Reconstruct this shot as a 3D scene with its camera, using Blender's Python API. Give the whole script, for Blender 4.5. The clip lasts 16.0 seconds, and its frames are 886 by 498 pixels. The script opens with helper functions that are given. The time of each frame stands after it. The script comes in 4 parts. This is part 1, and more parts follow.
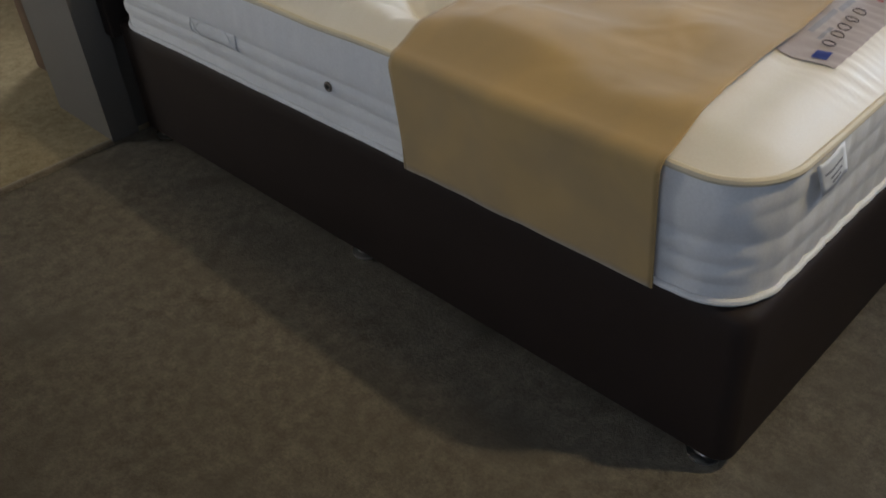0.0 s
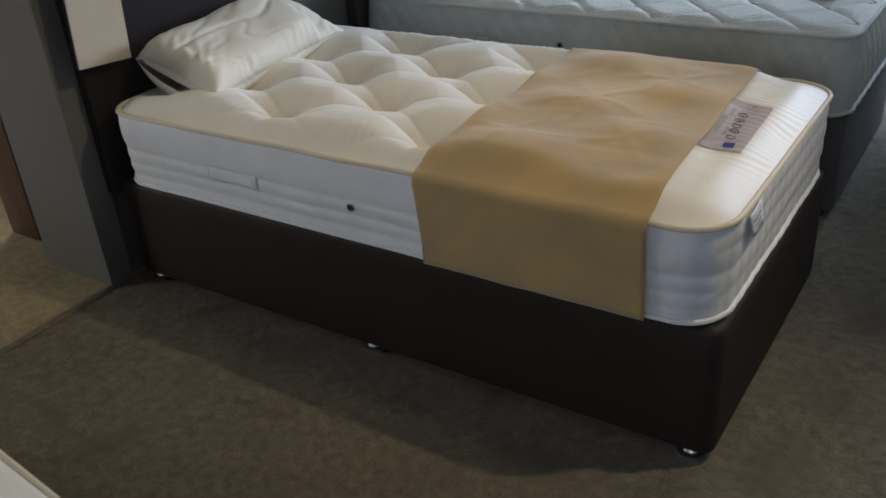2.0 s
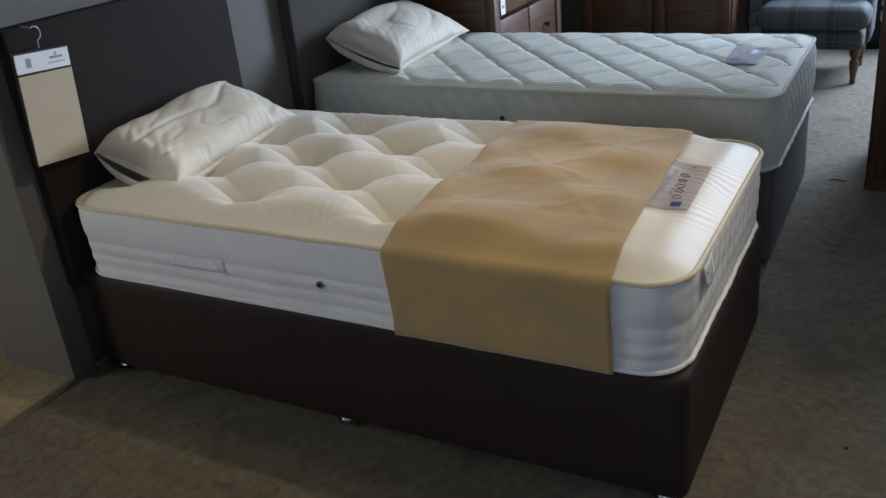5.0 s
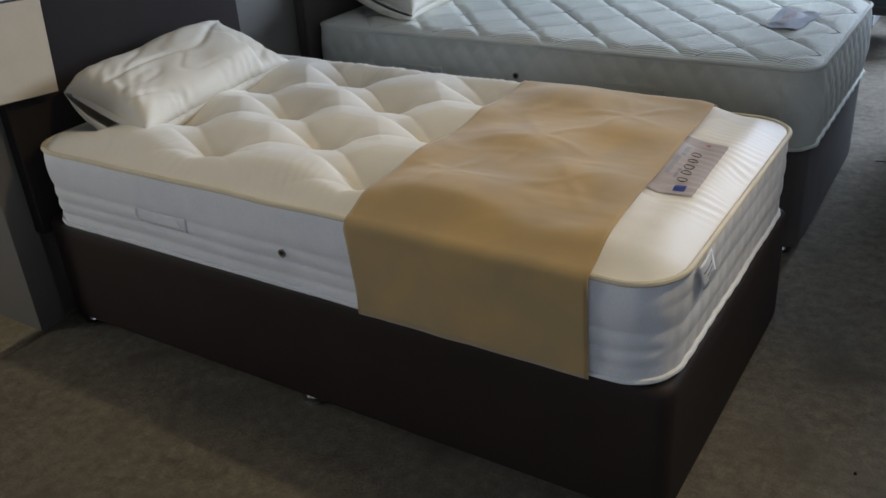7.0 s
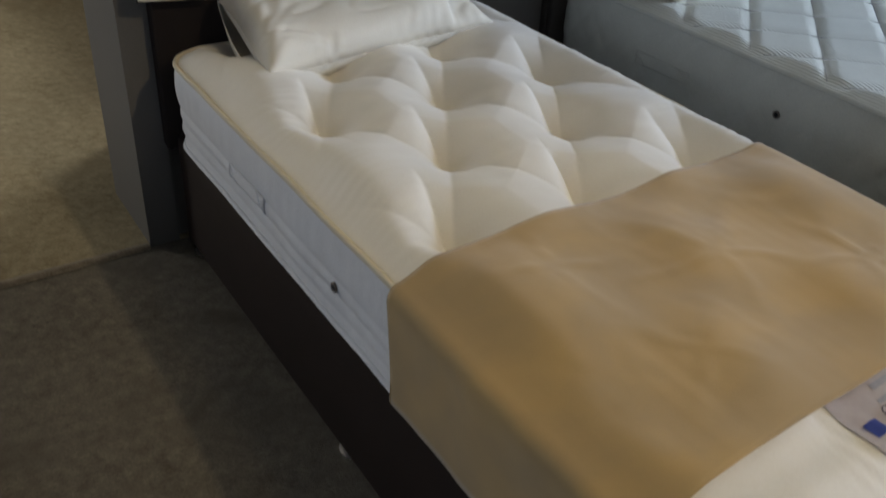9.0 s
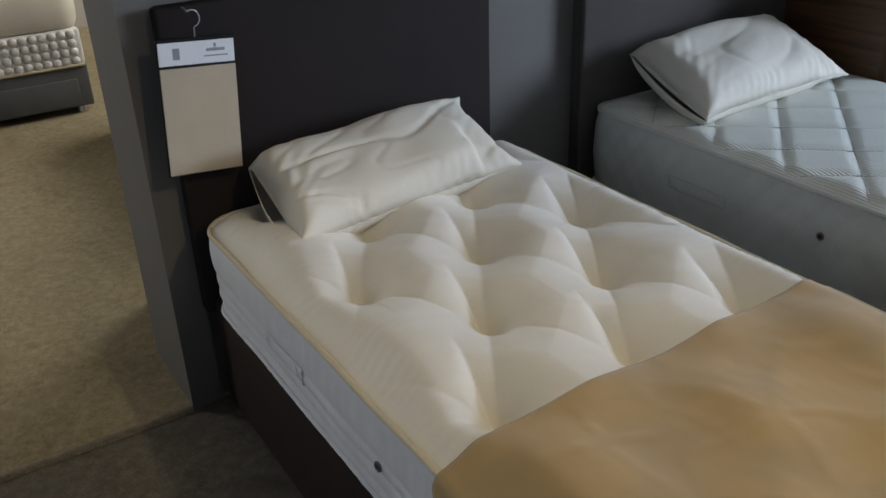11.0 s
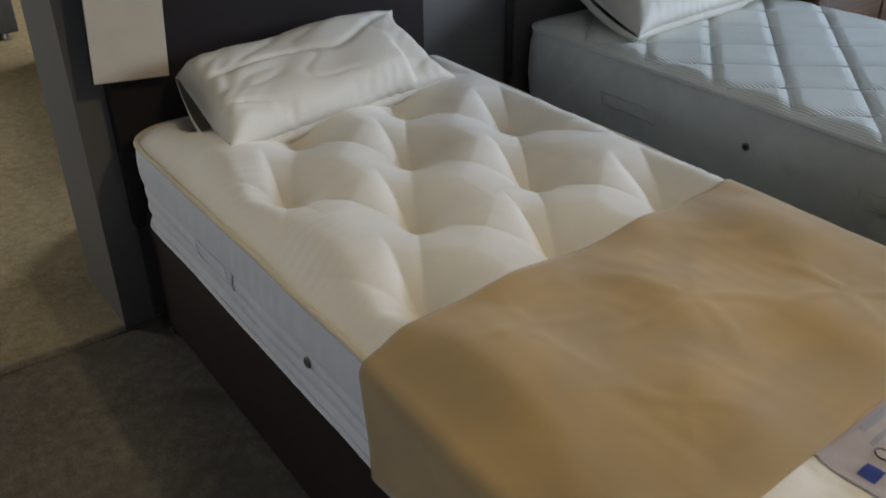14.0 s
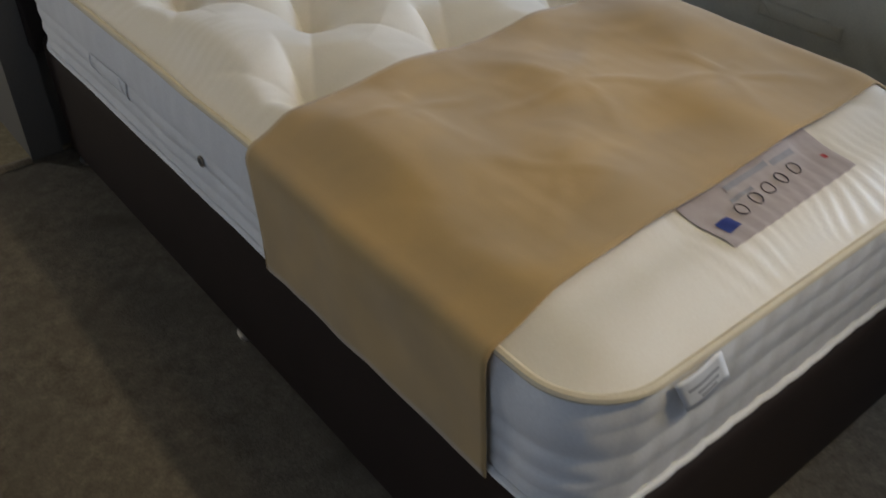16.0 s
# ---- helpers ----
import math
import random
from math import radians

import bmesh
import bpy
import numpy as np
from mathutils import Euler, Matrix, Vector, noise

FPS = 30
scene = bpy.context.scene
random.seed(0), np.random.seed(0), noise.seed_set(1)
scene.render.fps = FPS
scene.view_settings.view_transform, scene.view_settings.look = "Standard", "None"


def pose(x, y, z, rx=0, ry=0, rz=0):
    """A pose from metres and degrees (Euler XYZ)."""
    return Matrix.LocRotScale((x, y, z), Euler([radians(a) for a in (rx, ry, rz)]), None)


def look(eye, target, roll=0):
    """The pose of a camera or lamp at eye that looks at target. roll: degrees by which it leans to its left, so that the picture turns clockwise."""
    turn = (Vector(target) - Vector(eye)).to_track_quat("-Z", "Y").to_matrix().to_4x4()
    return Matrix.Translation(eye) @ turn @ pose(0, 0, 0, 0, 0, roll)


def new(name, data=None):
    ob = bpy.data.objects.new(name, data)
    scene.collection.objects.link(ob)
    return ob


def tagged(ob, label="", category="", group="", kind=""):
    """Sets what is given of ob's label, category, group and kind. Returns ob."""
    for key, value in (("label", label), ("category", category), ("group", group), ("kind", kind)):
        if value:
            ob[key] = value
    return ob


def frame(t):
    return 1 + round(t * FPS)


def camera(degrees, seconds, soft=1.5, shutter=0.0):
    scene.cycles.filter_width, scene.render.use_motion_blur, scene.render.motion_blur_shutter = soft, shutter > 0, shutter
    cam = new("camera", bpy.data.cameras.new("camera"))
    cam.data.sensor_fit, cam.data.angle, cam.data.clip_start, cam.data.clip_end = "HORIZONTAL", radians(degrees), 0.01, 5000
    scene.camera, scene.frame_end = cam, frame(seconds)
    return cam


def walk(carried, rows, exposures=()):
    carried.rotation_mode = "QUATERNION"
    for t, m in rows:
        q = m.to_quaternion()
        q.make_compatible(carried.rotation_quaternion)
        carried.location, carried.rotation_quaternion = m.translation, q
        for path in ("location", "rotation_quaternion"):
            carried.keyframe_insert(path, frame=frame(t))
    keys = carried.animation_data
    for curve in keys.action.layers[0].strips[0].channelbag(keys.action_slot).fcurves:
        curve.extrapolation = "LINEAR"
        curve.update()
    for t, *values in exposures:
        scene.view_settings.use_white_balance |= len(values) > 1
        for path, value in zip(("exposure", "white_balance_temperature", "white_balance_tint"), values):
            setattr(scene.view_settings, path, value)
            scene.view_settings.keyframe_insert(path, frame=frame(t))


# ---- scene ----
cam = camera(53.0, 16.0, shutter=0.5)
PATH = [
    (0, (2.235, -0.933, 1.239), (1.066, 0.143, 0.024), -4.7),
    (0.5, (2.252, -1.063, 1.275), (1.072, 0.1, 0.155), -3.4),
    (1, (2.229, -1.233, 1.323), (1.089, 0.035, 0.278), -5.8),
    (1.5, (2.178, -1.379, 1.345), (1.152, 0.018, 0.347), -7.1),
    (2, (2.247, -1.476, 1.38), (1.229, -0.044, 0.423), -4.7),
    (2.5, (2.287, -1.573, 1.407), (1.21, -0.157, 0.493), -4.4),
    (3, (2.246, -1.603, 1.432), (1.186, -0.146, 0.563), -5.6),
    (3.5, (2.211, -1.605, 1.43), (1.177, -0.105, 0.606), -6.6),
    (4, (2.212, -1.603, 1.426), (1.215, -0.069, 0.618), -6.6),
    (4.5, (2.222, -1.593, 1.428), (1.259, -0.039, 0.618), -6.7),
    (5, (2.222, -1.574, 1.423), (1.302, -0.004, 0.595), -6.1),
    (7.5, (2.257, -1.115, 1.345), (1.225, 0.294, 0.37), -3.2),
    (8, (2.161, -0.898, 1.324), (1.088, 0.433, 0.286), -2.2),
    (8.5, (2.084, -0.747, 1.343), (0.914, 0.45, 0.248), -0.7),
    (9, (2.097, -0.586, 1.386), (0.725, 0.372, 0.29), 3.5),
    (9.5, (2.072, -0.546, 1.421), (0.623, 0.361, 0.384), 1.0),
    (10, (2.022, -0.524, 1.46), (0.539, 0.387, 0.475), -1.3),
    (12.5, (2.032, -0.531, 1.482), (0.493, 0.426, 0.636), -1.6),
    (13, (2.041, -0.528, 1.45), (0.546, 0.442, 0.543), -1.3),
    (13.5, (2.061, -0.527, 1.426), (0.611, 0.468, 0.474), -1.1),
    (14, (2.078, -0.529, 1.398), (0.673, 0.473, 0.386), -0.7),
    (14.5, (2.102, -0.533, 1.36), (0.739, 0.474, 0.298), -0.6),
    (15, (2.128, -0.532, 1.334), (0.817, 0.474, 0.209), -0.3),
    (15.5, (2.162, -0.517, 1.307), (0.896, 0.483, 0.125), -0.3),
    (16, (2.212, -0.511, 1.281), (0.994, 0.49, 0.05), 0.5),
]
walk(cam, [(t, look(eye, target, roll)) for t, eye, target, roll in PATH], [(0, 0.1), (1.5, 0.05), (5.2, 0.1), (7.5, 0.05), (8.5, -0.05), (9.5, -0.12), (13, -0.17), (16, -0.12)])

# ---- light ----
world = bpy.data.worlds.new("world")
scene.world = world
world.use_nodes = True
wn = world.node_tree.nodes
sky = wn.new("ShaderNodeTexSky")
sky.sky_type, sky.sun_disc = "NISHITA", False
sky.sun_elevation, sky.sun_rotation = radians(35), radians(60)
world.node_tree.links.new(sky.outputs[0], wn["Background"].inputs[0])
wn["Background"].inputs[1].default_value = 0.1


def area(name, at, towards, sx, sy, watts, colour):
    d = bpy.data.lights.new(name, "AREA")
    d.shape, d.size, d.size_y, d.energy, d.color = "RECTANGLE", sx, sy, watts, colour
    ob = new(name, d)
    ob.matrix_world = look(at, towards)
    return ob


WARM, COOL = (1.0, 0.815, 0.515), (0.65, 0.80, 1.07)


def spot(name, at, towards, watts, cone, colour, size=0.12):
    d = bpy.data.lights.new(name, "SPOT")
    d.energy, d.color, d.spot_size, d.spot_blend, d.shadow_soft_size = watts, colour, radians(cone), 0.8, size
    ob = new(name, d)
    ob.matrix_world = look(at, towards)
    return ob


spot("ceiling_spot_light", (2.90, 0.82, 2.72), (1.0, -0.6, 0.0), 94, 62, WARM, 0.05)
spot("ceiling_spot_light", (1.0, 0.5, 2.74), (0.95, 0.45, 0.0), 15, 64, WARM)
area("shop_front_light", (2.6, 4.85, 1.6), (1.0, 0.4, 0.6), 2.0, 1.4, 325, COOL)
# weak cool fill added from the foot side, no window modelled there
area("foot_side_fill_light", (6.9, 0.5, 1.6), (0, 1.0, 0.8), 6.0, 2.0, 15, COOL)
# unseen cool fill for the bed sides facing -y; no opening behind it
area("rear_fill_light", (2.0, -4.9, 1.7), (1.0, 0.0, 0.5), 5.0, 1.8, 46, COOL)
# added fill with no fixture, brightens the adjoining room's beds and carpet
area("side_room_fill_light", (-2.6, 2.2, 2.6), (-3.6, -0.6, 0.4), 2.4, 1.6, 118, (1.0, 0.97, 0.90))
# another added fill, no window there; spills through the opening onto the near floor
area("side_room_rear_fill", (-4.5, -3.4, 1.9), (-4.2, 0, 0.5), 1.6, 1.2, 105, (0.92, 0.95, 0.96))


# ---- materials ----
def material(name, base, dark=None, rough=0.8, scale=6.0, fine=120.0, bump=0.15, dist=0.002, metallic=0.0, mix=0.5, sheen=0.0, detail=4.0, spec=0.3):
    """Base colour varied by a broad and a fine noise, with a fine bump."""
    m = bpy.data.materials.new(name)
    m.use_nodes = True
    nt = m.node_tree
    n, l = nt.nodes, nt.links
    b = n["Principled BSDF"]
    tc = n.new("ShaderNodeTexCoord")
    broad, grain = n.new("ShaderNodeTexNoise"), n.new("ShaderNodeTexNoise")
    broad.inputs["Scale"].default_value, broad.inputs["Detail"].default_value = scale, detail
    grain.inputs["Scale"].default_value, grain.inputs["Detail"].default_value = fine, 2.0
    l.new(tc.outputs["Object"], broad.inputs["Vector"])
    l.new(tc.outputs["Object"], grain.inputs["Vector"])
    add = n.new("ShaderNodeMix")
    add.data_type, add.inputs["Factor"].default_value = "FLOAT", 1 - mix
    l.new(broad.outputs["Fac"], add.inputs["A"])
    l.new(grain.outputs["Fac"], add.inputs["B"])
    ramp = n.new("ShaderNodeValToRGB")
    dark = dark or tuple(c * 0.75 for c in base)
    ramp.color_ramp.elements[0].position, ramp.color_ramp.elements[0].color = 0.34, (*dark, 1)
    ramp.color_ramp.elements[1].position, ramp.color_ramp.elements[1].color = 0.66, (*base, 1)
    l.new(add.outputs["Result"], ramp.inputs["Fac"])
    l.new(ramp.outputs["Color"], b.inputs["Base Color"])
    bp = n.new("ShaderNodeBump")
    bp.inputs["Strength"].default_value, bp.inputs["Distance"].default_value = bump, dist
    l.new(grain.outputs["Fac"], bp.inputs["Height"])
    l.new(bp.outputs["Normal"], b.inputs["Normal"])
    b.inputs["Roughness"].default_value, b.inputs["Metallic"].default_value = rough, metallic
    b.inputs["Specular IOR Level"].default_value = spec
    b.inputs["Sheen Weight"].default_value = sheen
    return m


def wood(name, base, dark, along="X", scale=3.0):
    m = bpy.data.materials.new(name)
    m.use_nodes = True
    n, l = m.node_tree.nodes, m.node_tree.links
    b = n["Principled BSDF"]
    tc, mp = n.new("ShaderNodeTexCoord"), n.new("ShaderNodeMapping")
    s = [14.0, 14.0, 14.0]
    s["XYZ".index(along)] = 0.9
    mp.inputs["Scale"].default_value = s
    l.new(tc.outputs["Object"], mp.inputs["Vector"])
    no = n.new("ShaderNodeTexNoise")
    no.inputs["Scale"].default_value, no.inputs["Detail"].default_value, no.inputs["Distortion"].default_value = scale, 6.0, 0.6
    l.new(mp.outputs["Vector"], no.inputs["Vector"])
    ramp = n.new("ShaderNodeValToRGB")
    ramp.color_ramp.elements[0].position, ramp.color_ramp.elements[0].color = 0.35, (*dark, 1)
    ramp.color_ramp.elements[1].position, ramp.color_ramp.elements[1].color = 0.65, (*base, 1)
    l.new(no.outputs["Fac"], ramp.inputs["Fac"])
    l.new(ramp.outputs["Color"], b.inputs["Base Color"])
    bp = n.new("ShaderNodeBump")
    bp.inputs["Strength"].default_value, bp.inputs["Distance"].default_value = 0.2, 0.002
    l.new(no.outputs["Fac"], bp.inputs["Height"])
    l.new(bp.outputs["Normal"], b.inputs["Normal"])
    b.inputs["Roughness"].default_value = 0.45
    return m


TICKING = material("cream_damask_ticking", (0.75, 0.705, 0.62), (0.71, 0.66, 0.565), 0.46, 9, 260, 0.08, 0.001, sheen=0.2, spec=0.5)
BORDER = material("white_border_fabric", (0.78, 0.77, 0.76), (0.70, 0.69, 0.68), 0.6, 12, 220, 0.2, 0.001)
# thread grey carries the shade of the quilting grooves
GROOVE_SHADE = material("groove_shade_thread", (0.46, 0.45, 0.42), (0.40, 0.39, 0.37), 0.8, 40, 300, 0.2, 0.001)
EYELET = material("dull_bronze_eyelet", (0.22, 0.19, 0.16), (0.16, 0.14, 0.12), 0.5, 40, 200, 0.1, metallic=0.8)
TAPE = material("cream_piping_tape", (0.66, 0.59, 0.44), (0.60, 0.52, 0.37), 0.6, 30, 300, 0.3, 0.001)
RUNNER = material("tan_suede", (0.43, 0.287, 0.118), (0.365, 0.252, 0.118), 0.9, 5.5, 420, 0.2, 0.0008, mix=0.88, sheen=0.3, detail=4)
RUNNER.node_tree.nodes["Noise Texture"].inputs["Distortion"].default_value = 0.4
tones = RUNNER.node_tree.nodes["Color Ramp"].color_ramp.elements
tones[0].position, tones[1].position = 0.40, 0.60
BASE1 = material("dark_brown_leatherette", (0.029, 0.020, 0.017), (0.022, 0.015, 0.0125), 0.6, 8, 500, 0.25, 0.0006, spec=0.2)
HEADB1 = material("charcoal_brown_weave", (0.030, 0.023, 0.020), (0.023, 0.018, 0.016), 0.8, 7, 420, 0.3, 0.001, spec=0.12)
BASE2 = material("grey_chenille", (0.105, 0.092, 0.082), (0.075, 0.066, 0.06), 0.85, 7, 350, 0.3, 0.001)
PILLOW = material("ivory_cotton", (0.68, 0.63, 0.53), (0.63, 0.575, 0.47), 0.75, 8, 320, 0.12, 0.001)
WALL = material("grey_emulsion", (0.155, 0.143, 0.126), (0.141, 0.130, 0.114), 0.75, 3, 140, 0.05, 0.001)
CEIL = material("off_white_ceiling", (0.5, 0.47, 0.42), (0.46, 0.43, 0.385), 0.9, 3, 100, 0.05)


def carpet(name, pale, mid, dark, stain):
    """Short pile: fine tufts, mottled tracks and broad worn patches."""
    m = bpy.data.materials.new(name)
    m.use_nodes = True
    n, l = m.node_tree.nodes, m.node_tree.links
    b = n["Principled BSDF"]
    tc = n.new("ShaderNodeTexCoord")
    tex = []
    for sc, de, di in ((4.2, 5, 0.6), (34, 5, 0.3), (130, 4, 0.0), (420, 2, 0.0)):
        t = n.new("ShaderNodeTexNoise")
        t.inputs["Scale"].default_value, t.inputs["Detail"].default_value, t.inputs["Distortion"].default_value = sc, de, di
        l.new(tc.outputs["Object"], t.inputs["Vector"])
        tex.append(t)

    def blend(a, b_, f):
        x = n.new("ShaderNodeMix")
        x.data_type, x.inputs["Factor"].default_value = "FLOAT", f
        l.new(a, x.inputs["A"])
        l.new(b_, x.inputs["B"])
        return x.outputs["Result"]

    fine = blend(tex[2].outputs["Fac"], tex[3].outputs["Fac"], 0.5)
    allv = blend(blend(tex[1].outputs["Fac"], tex[0].outputs["Fac"], 0.5), fine, 0.42)
    ramp = n.new("ShaderNodeValToRGB")
    e = ramp.color_ramp.elements
    e[0].position, e[0].color = 0.36, (*dark, 1)
    e[1].position, e[1].color = 0.63, (*pale, 1)
    k = e.new(0.5)
    k.color = (*mid, 1)
    l.new(allv, ramp.inputs["Fac"])
    sr = n.new("ShaderNodeValToRGB")
    sr.color_ramp.elements[0].position, sr.color_ramp.elements[1].position = 0.50, 0.76
    sr.color_ramp.elements[0].color, sr.color_ramp.elements[1].color = (0, 0, 0, 1), (1, 1, 1, 1)
    l.new(tex[0].outputs["Fac"], sr.inputs["Fac"])
    mx = n.new("ShaderNodeMix")
    mx.data_type = "RGBA"
    l.new(sr.outputs["Color"], mx.inputs["Factor"])
    l.new(ramp.outputs["Color"], mx.inputs["A"])
    mx.inputs["B"].default_value = (*stain, 1)
    l.new(mx.outputs["Result"], b.inputs["Base Color"])
    bp = n.new("ShaderNodeBump")
    bp.inputs["Strength"].default_value, bp.inputs["Distance"].default_value = 0.9, 0.004
    l.new(fine, bp.inputs["Height"])
    l.new(bp.outputs["Normal"], b.inputs["Normal"])
    b.inputs["Roughness"].default_value, b.inputs["Specular IOR Level"].default_value = 0.95, 0.1
    return m


CARPET = carpet("taupe_loop_carpet", (0.245, 0.215, 0.172), (0.158, 0.139, 0.111), (0.085, 0.075, 0.060), (0.096, 0.085, 0.069))
CARPET2 = carpet("beige_pile_carpet", (0.46, 0.39, 0.26), (0.33, 0.275, 0.175), (0.21, 0.17, 0.10), (0.25, 0.20, 0.12))
CHROME = material("chrome", (0.92, 0.92, 0.92), (0.88, 0.88, 0.88), 0.3, 10, 80, 0.02, metallic=1.0)
BLACK = material("black_plastic", (0.012, 0.012, 0.012), (0.01, 0.01, 0.01), 0.4, 10, 80, 0.05)
CARD = material("white_card", (0.78, 0.78, 0.78), (0.74, 0.74, 0.74), 0.5, 10, 80, 0.02)
SWATCH = material("beige_swatch_weave", (0.52, 0.43, 0.31), (0.46, 0.375, 0.265), 0.85, 12, 600, 0.3, 0.0006)
LABELG = material("mauve_grey_satin_label", (0.42, 0.37, 0.36), (0.38, 0.33, 0.32), 0.4, 14, 100, 0.05)
INK = material("dark_ink", (0.06, 0.04, 0.05), (0.05, 0.035, 0.04), 0.6, 10, 90, 0.02)
INKP = material("grey_ink", (0.3, 0.3, 0.32), (0.26, 0.26, 0.28), 0.6, 10, 90, 0.02)
BLUE = material("blue_print", (0.03, 0.05, 0.22), (0.025, 0.04, 0.2), 0.5, 10, 90, 0.02)
REDP = material("red_print", (0.35, 0.03, 0.03), (0.3, 0.03, 0.03), 0.5, 10, 90, 0.02)
FOIL = material("silver_foil_label", (0.70, 0.71, 0.76), (0.55, 0.56, 0.62), 0.25, 10, 90, 0.1, 0.002, metallic=0.25)
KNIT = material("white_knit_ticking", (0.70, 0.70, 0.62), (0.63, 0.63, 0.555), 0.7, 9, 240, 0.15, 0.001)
kn, kl = KNIT.node_tree.nodes, KNIT.node_tree.links
ribs, rib_bump = kn.new("ShaderNodeTexWave"), kn.new("ShaderNodeBump")
ribs.bands_direction = "Y"
ribs.inputs["Scale"].default_value, ribs.inputs["Distortion"].default_value, ribs.inputs["Detail Scale"].default_value = 34.0, 3.0, 1.2
rib_bump.inputs["Strength"].default_value, rib_bump.inputs["Distance"].default_value = 0.8, 0.002
kl.new(kn["Texture Coordinate"].outputs["Object"], ribs.inputs["Vector"])
kl.new(ribs.outputs["Fac"], rib_bump.inputs["Height"])
kl.new(kn["Bump"].outputs["Normal"], rib_bump.inputs["Normal"])
kl.new(rib_bump.outputs["Normal"], kn["Principled BSDF"].inputs["Normal"])
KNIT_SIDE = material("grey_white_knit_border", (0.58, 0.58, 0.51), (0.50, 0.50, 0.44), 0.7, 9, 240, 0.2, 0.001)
OAK = wood("orange_pine", (0.115, 0.053, 0.021), (0.05, 0.022, 0.009), "Y")
OAKX = wood("orange_pine_across", (0.115, 0.053, 0.021), (0.05, 0.022, 0.009), "X")
OAKZ = wood("orange_pine_upright", (0.115, 0.053, 0.021), (0.05, 0.022, 0.009), "Z")
DARKWOOD = wood("dark_brown_wood", (0.10, 0.052, 0.036), (0.05, 0.026, 0.018), "Z")
BASE2H = material("dark_grey_headboard_cloth", (0.072, 0.062, 0.054), (0.056, 0.048, 0.042), 0.85, 7, 350, 0.3, 0.001)
IRON = material("dark_iron", (0.02, 0.017, 0.015), (0.015, 0.013, 0.012), 0.5, 20, 120, 0.2, 0.001, metallic=0.4)
MORTAR = material("pale_mortar", (0.30, 0.30, 0.30), (0.25, 0.25, 0.25), 0.9, 8, 120, 0.4, 0.003)
GREYBED = material("slate_grey_fabric", (0.12, 0.125, 0.13), (0.095, 0.10, 0.105), 0.8, 8, 350, 0.3, 0.001)


def tartan(name):
    """Woven checks: pale blue ground with brown and cream bands both ways."""
    m = bpy.data.materials.new(name)
    m.use_nodes = True
    n, l = m.node_tree.nodes, m.node_tree.links
    b = n["Principled BSDF"]
    tc, sp = n.new("ShaderNodeTexCoord"), n.new("ShaderNodeSeparateXYZ")
    l.new(tc.outputs["Object"], sp.inputs["Vector"])
    add = n.new("ShaderNodeMath")
    l.new(sp.outputs["Y"], add.inputs[0])
    l.new(sp.outputs["Z"], add.inputs[1])
    cols = []
    for src in (sp.outputs["X"], add.outputs[0]):
        mu, fr = n.new("ShaderNodeMath"), n.new("ShaderNodeMath")
        mu.operation, mu.inputs[1].default_value, fr.operation = "MULTIPLY", 5.2, "FRACT"
        l.new(src, mu.inputs[0])
        l.new(mu.outputs[0], fr.inputs[0])
        r = n.new("ShaderNodeValToRGB")
        r.color_ramp.interpolation = "CONSTANT"
        e = r.color_ramp.elements
        e[0].position, e[0].color = 0.0, (0.079, 0.095, 0.105, 1)
        e[1].position, e[1].color = 0.42, (0.035, 0.026, 0.023, 1)
        for p, c in ((0.60, (0.089, 0.095, 0.095, 1)), (0.66, (0.045, 0.035, 0.032, 1)), (0.72, (0.058, 0.073, 0.084, 1))):
            k = e.new(p)
            k.color = c
        l.new(fr.outputs[0], r.inputs["Fac"])
        cols.append(r.outputs["Color"])
    mx = n.new("ShaderNodeMix")
    mx.data_type, mx.inputs["Factor"].default_value = "RGBA", 0.5
    l.new(cols[0], mx.inputs["A"])
    l.new(cols[1], mx.inputs["B"])
    l.new(mx.outputs["Result"], b.inputs["Base Color"])
    b.inputs["Roughness"].default_value = 0.9
    return m


TARTAN = tartan("blue_brown_tartan")
SIGN = material("black_sign_board", (0.012, 0.012, 0.014), (0.01, 0.01, 0.012), 0.35, 5, 90, 0.02)
SIGNTEXT = material("pale_sign_lettering", (0.4, 0.42, 0.44), (0.36, 0.38, 0.4), 0.5, 10, 90, 0.02)
PALE = material("pale_painted_brick", (0.42, 0.42, 0.42), (0.36, 0.36, 0.36), 0.8, 5, 100, 0.4, 0.003)
METALBAR = material("worn_threshold_bar", (0.30, 0.26, 0.2), (0.16, 0.13, 0.1), 0.4, 40, 200, 0.2, metallic=0.6)


# ---- building helpers ----
def part(name, bm, mat, parent=None, label="", smooth=True):
    me = bpy.data.meshes.new(name)
    bm.normal_update()
    bm.to_mesh(me)
    bm.free()
    me.materials.append(mat)
    if smooth:
        for p in me.polygons:
            p.use_smooth = True
        me.set_sharp_from_angle(angle=radians(40))
    ob = new(name, me)
    if parent:
        ob.parent = parent
    if label:
        ob["label"] = label
    return ob


def thing(name, at, label, category, group="", kind="", rz=0):
    ob = new(name)
    ob.matrix_world = pose(*at, 0, 0, rz)
    return tagged(ob, label, category, group, kind)


def box(x0, y0, z0, x1, y1, z1, bevel=0.004, seg=2, bm=None):
    bm = bm or bmesh.new()
    m = Matrix.LocRotScale(((x0 + x1) / 2, (y0 + y1) / 2, (z0 + z1) / 2), None, (x1 - x0, y1 - y0, z1 - z0))
    g = bmesh.ops.create_cube(bm, size=1, matrix=m)
    if bevel:
        es = {e for v in g["verts"] for e in v.link_edges}
        bmesh.ops.bevel(bm, geom=list(es), offset=bevel, segments=seg, affect="EDGES", profile=0.5)
    return bm


